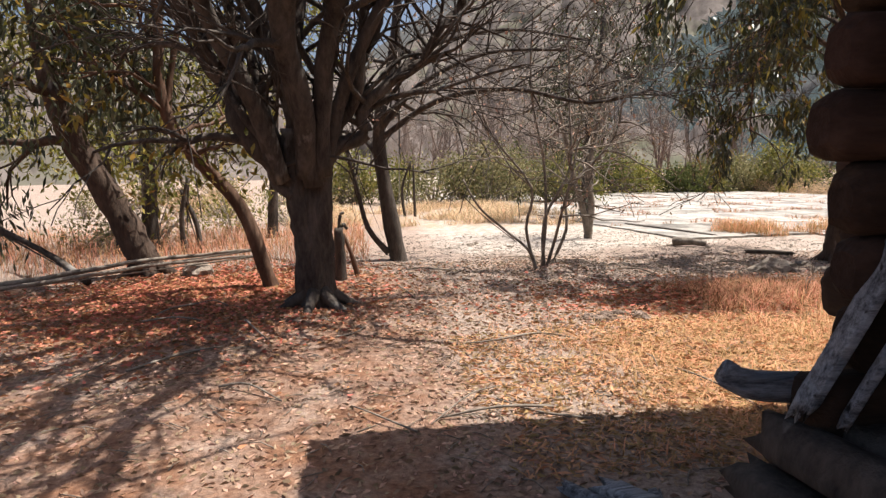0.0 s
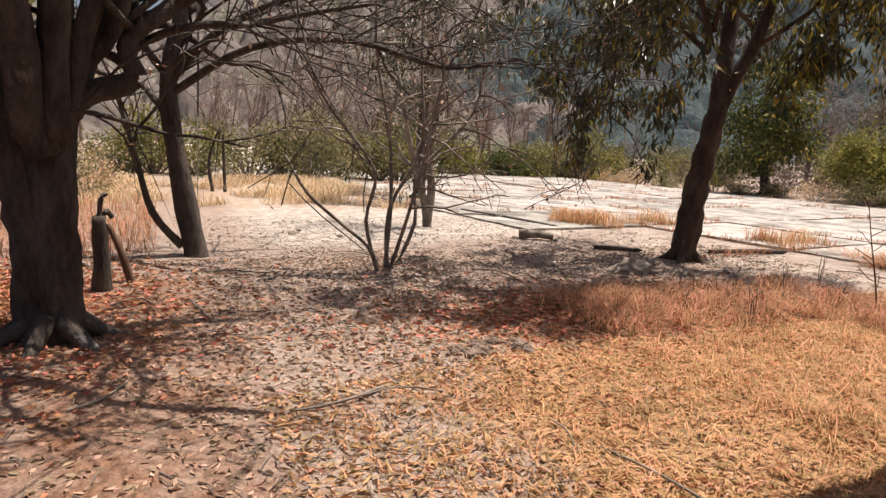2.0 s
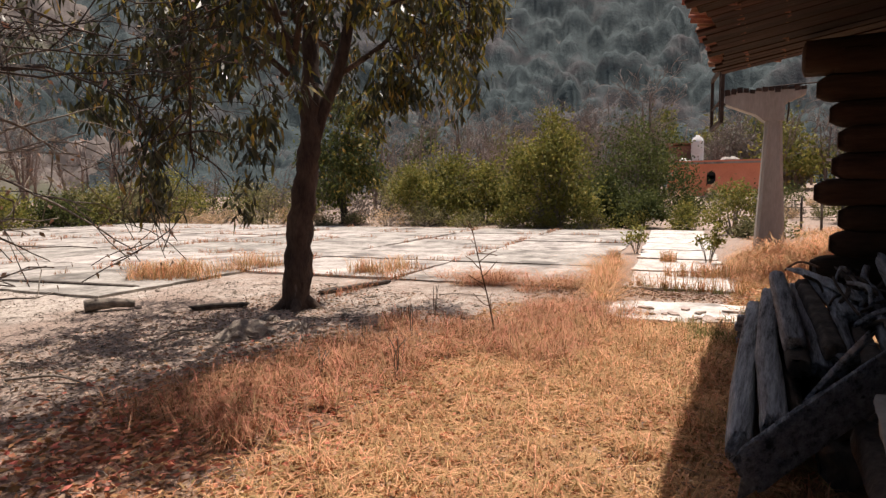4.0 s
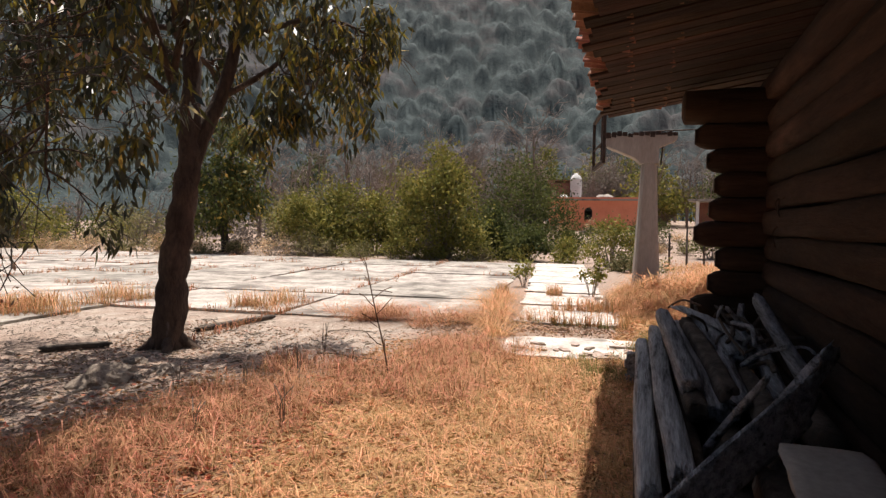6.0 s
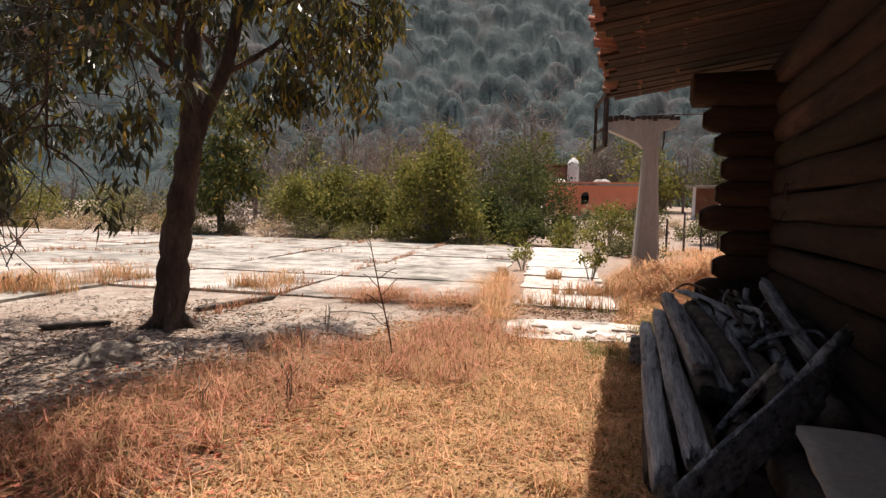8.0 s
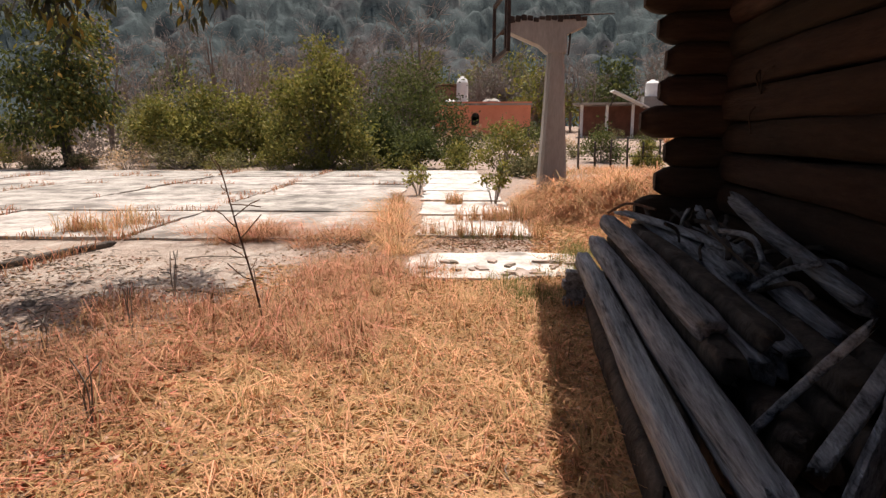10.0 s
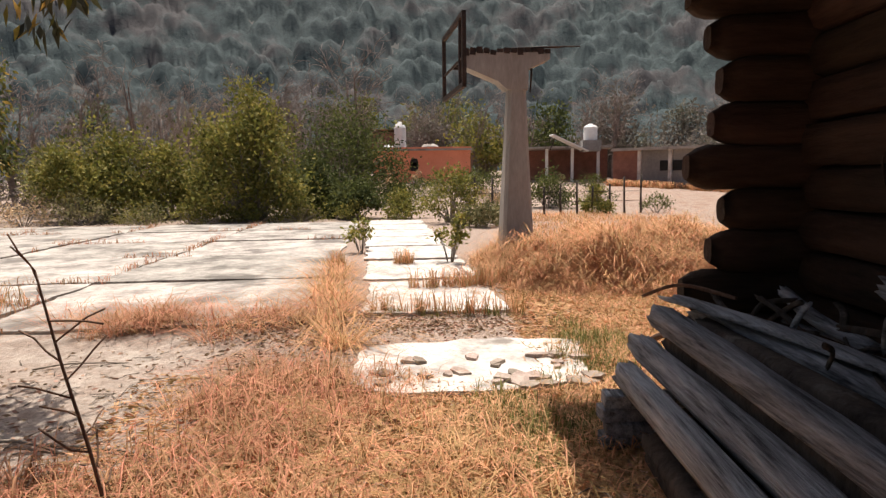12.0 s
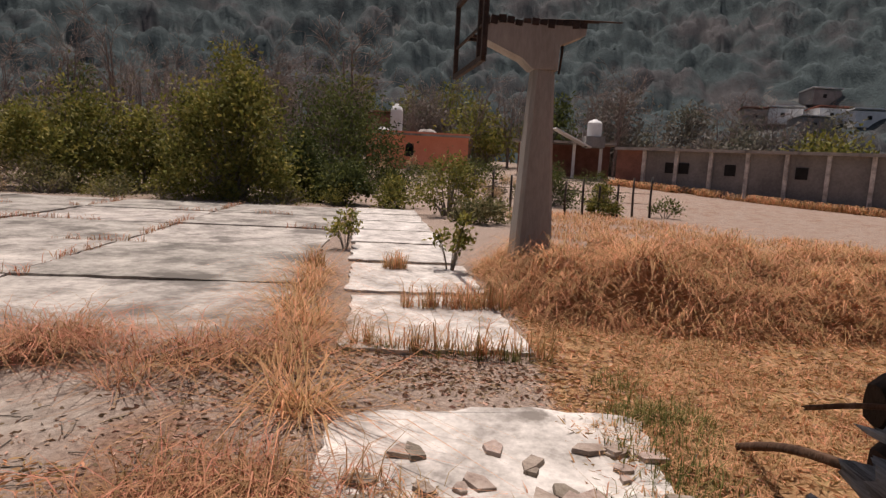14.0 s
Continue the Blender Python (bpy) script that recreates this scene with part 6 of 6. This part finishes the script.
    V8, F8 = leaves(on_ground(P8, 0.012), np.stack([np.cos(a8), np.sin(a8), np.full(len(a8), 0.2)], 1), 0.045, 0.012, rng, 0.25)
    stuff("sand_debris", V8, F8, M_TWIG, "dark bits of bark and leaf on the pale sand", "litter")
    stuff("lawn_chaff", V2, F2, M_STRAW, "scattered bleached chaff on the lawn", "straw")
    stuff("leaf_litter", V, F, M_DRYLEAF, "scattered fallen brown leaves", "leaves")


build_grass()


# ---- stones, dead wood and small things ----
def stone(x, y, size, seed, label, sink=0.25, group="stones", material=None):
    bm = bmesh.new()
    bmesh.ops.create_icosphere(bm, subdivisions=3, radius=1.0)
    for v in bm.verts:
        d = v.co.normalized()
        k = 1 + 0.4 * noise.noise(d * 1.3 + Vector((seed, 0, 0))) + 0.25 * noise.noise(d * 3.5 + Vector((0, seed, 0))) + 0.05 * noise.noise(d * 9)
        v.co = Vector((d.x * size[0], d.y * size[1], d.z * size[2])) * k
    ob = part("stone", bm, material or M_STONE)
    ob.matrix_world = pose(x, y, height(x, y) + size[2] * (1 - 2 * sink) * 0.5, 0, 0, seed * 47)
    return tagged(ob, label, "stone", group)


def stick(points, r, label, seed, name="stick", material=None, group="fallen sticks"):
    rng = random.Random(seed)
    P = [Vector(p) for p in points]
    base = Vector((P[0].x, P[0].y, 0))
    w = Wood()
    pts = [(p.x - base.x, p.y - base.y, p.z + height(p.x, p.y)) for p in curve(P, 4)]
    w.add(pts, [r * (1 - 0.5 * i / len(pts)) for i in range(len(pts))], 7, 0.12, rng)
    ob = np_part(name, w.V, w.F, material or M_TWIG, None, "", True)
    ob.matrix_world = Matrix.Translation(base)
    return tagged(ob, label, "stick" if name == "stick" else name.replace("_", " "), group)


def build_small():
    rng = random.Random(61)
    for k in range(20):
        a, q, r = rng.uniform(0, 6.28), 0.26 * math.sqrt(rng.random()), rng.uniform(0.022, 0.06)
        stone(2.5 + 1.4 * q * math.cos(a), 5.44 + 0.7 * q * math.sin(a), (r * 1.4, r, r * 0.8), k + 1.3, "rough earthy stone in a low heap on the lawn", group="heap of stones", material=M_CLOD)
    stone(5.75, 7.75, (0.27, 0.2, 0.13), 7.7, "flat grey boulder in the tree's shade")
    stone(6.3, 7.5, (0.13, 0.1, 0.07), 8.4, "small grey stone beside the tree")
    stone(6.5, 8.1, (0.12, 0.09, 0.06), 9.4, "small grey stone beside the tree")
    for k in range(26):
        x, y = rng.uniform(-2.5, 8), rng.uniform(6.6, 12)
        q = rng.uniform(0.02, 0.055)
        stone(x, y, (q * 1.3, q, q * 0.8), 20 + k, "small dusty clod on bare earth", group="clods on bare earth")
    stick([(5.72, 10.4, 0.08), (5.95, 10.25, 0.09), (6.2, 10.12, 0.07)], 0.085, "short thick cut log on the sandy ground", 3, "cut_log", M_TWIG, "cut logs")
    # poles laid across the leaf bed
    stick([(-4.3, 7.4, 0.12), (-3.2, 7.9, 0.2), (-2.2, 8.35, 0.24), (-1.1, 8.7, 0.26)], 0.035, "long thin pole lying over the leaf bed", 5, "pole", M_TWIG, "poles over the leaf bed")
    stick([(-4.4, 7.2, 0.1), (-3.0, 7.75, 0.17), (-2.0, 8.25, 0.2), (-1.2, 8.45, 0.2)], 0.03, "long thin pole lying over the leaf bed", 6, "pole", M_TWIG, "poles over the leaf bed")
    stick([(-3.1, 8.0, 0.05), (-3.7, 8.2, 0.45), (-4.6, 8.3, 0.95)], 0.05, "dark broken branch leaning on a tree", 7, "branch", M_BARK, "poles over the leaf bed")
    stone(-1.95, 8.4, (0.2, 0.16, 0.14), 3.3, "pale lump of stone beside the poles")
    # dead stump beside the fan tree
    st = thing("dead_stump", pose(-0.1, 7.5, height(-0.1, 7.5)), "gnarled grey dead stump with curled knots", "stump")
    w = Wood()
    for pts, a in (([(0, 0, -0.1), (0.01, 0, 0.3), (0.0, 0, 0.62)], 0.085), ([(0.0, 0, 0.5), (0.05, 0, 0.66), (0.1, 0, 0.6)], 0.03), ([(0.0, 0, 0.55), (0.02, 0, 0.76), (0.07, 0, 0.8)], 0.025)):
        limb(w, pts, a, a * 0.6, 8, 0.18, rng, 4)
    w.part("wood", M_BARK, st)
    stick([(0.12, 7.75, -0.04), (0.05, 7.72, 0.25), (-0.05, 7.7, 0.52)], 0.04, "short reddish dead stick standing beside a stump", 71, "stick", M_BARKRED, "dead stems")
    for x, y, h in ((2.0, 19.2, 1.6), (1.7, 19.3, 1.7), (-2.6, 10.5, 1.3), (-2.4, 10.7, 1.1), (-0.6, 8.3, 0.9)):
        stick([(x, y, -0.05), (x + rng.uniform(-0.1, 0.1), y, h * 0.5), (x + rng.uniform(-0.3, 0.3), y, h)], 0.05, "dark dead stem standing in dry grass", int(x * 10), "dead_sapling", M_BARK, "dead stems")
    # leaning dead weed stalk on the lawn's edge
    st = thing("dead_weed", pose(6.8, 5.36, height(6.8, 5.36)), "tall thin dead weed stalk with fine side twigs", "weed")
    w = Wood()
    P = curve([(0, 0, -0.03), (0.02, 0.08, 0.32), (0.05, 0.19, 0.68), (0.1, 0.3, 1.04)], 5)
    w.add(P, [0.009 - 0.0003 * i for i in range(len(P))], 6)
    ends = []
    for i in range(3, len(P)):
        side = Wood()
        sprout(side, P[i], Vector((rng.gauss(0, 1), rng.gauss(0, 1), 0.7)), 0.22, 0.004, rng, 0, ends, 0, 2)
        side.part("side_twig", M_BARKRED, st)
    w.part("stalk", M_BARKRED, st)
    for x, y, h in ((6.4, 6.1, 0.35), (6.0, 6.4, 0.3), (7.4, 6.4, 0.4), (5.5, 6.7, 0.3), (4.9, 6.0, 0.25), (5.2, 5.5, 0.35)):
        for q in range(3):
            stick([(x, y, -0.02), (x + rng.gauss(0, 0.015), y + rng.gauss(0, 0.015), h * 0.6), (x + rng.gauss(0, 0.05), y + rng.gauss(0, 0.05), h)], 0.005, "dry forked weed stem in the shade", q, "weed_stem", M_TWIG, "dry weed stems")
    # dark boards edging the slab
    for a, b in (((7.33, 11.7), (6.75, 14.6)), ((8.2, 8.75), (9.6, 8.5)), ((6.5, 9.4), (7.0, 9.0))):
        ob = timber([(a[0], a[1], 0.03), ((a[0] + b[0]) / 2, (a[1] + b[1]) / 2, 0.04), (b[0], b[1], 0.03)], 0.05, 0.03, rng, "board", "dark weathered board lying along the slab edge", "board", M_BARK, True, "boards by the court")
    # fallen sticks
    for k in range(46):
        x, y = (rng.uniform(-2.6, 3.0), rng.uniform(3.2, 9.0)) if k < 30 else (rng.uniform(3.0, 9.2), rng.uniform(5.6, 9.5))
        a, q = rng.uniform(0, 6.28), rng.uniform(0.2, 0.75)
        stick([(x, y, 0.012), (x + 0.5 * q * math.cos(a) + rng.gauss(0, 0.05), y + 0.5 * q * math.sin(a) + rng.gauss(0, 0.05), rng.uniform(0.015, 0.06)), (x + q * math.cos(a), y + q * math.sin(a), 0.015)], rng.uniform(0.005, 0.013), "thin fallen stick on bare earth", k)
    w = Wood()
    for k in range(2600):
        x, y = rng.uniform(-3.0, 9.4), rng.uniform(2.6, 11)
        if y < 5.2 and 2 < x and rng.random() < 0.75:
            continue
        a, q = rng.uniform(0, 6.28), rng.uniform(0.04, 0.2)
        z = height(x, y) + 0.006
        w.add([(x, y, z), (x + 0.5 * q * math.cos(a) + rng.gauss(0, 0.008), y + 0.5 * q * math.sin(a) + rng.gauss(0, 0.008), z + rng.uniform(0, 0.02)), (x + q * math.cos(a), y + q * math.sin(a), z)], [0.0035, 0.003, 0.002], 4)
    tagged(w.part("twigs", M_TWIG, None), "fine broken twigs scattered on the ground", "twigs", kind="stuff")


build_small()
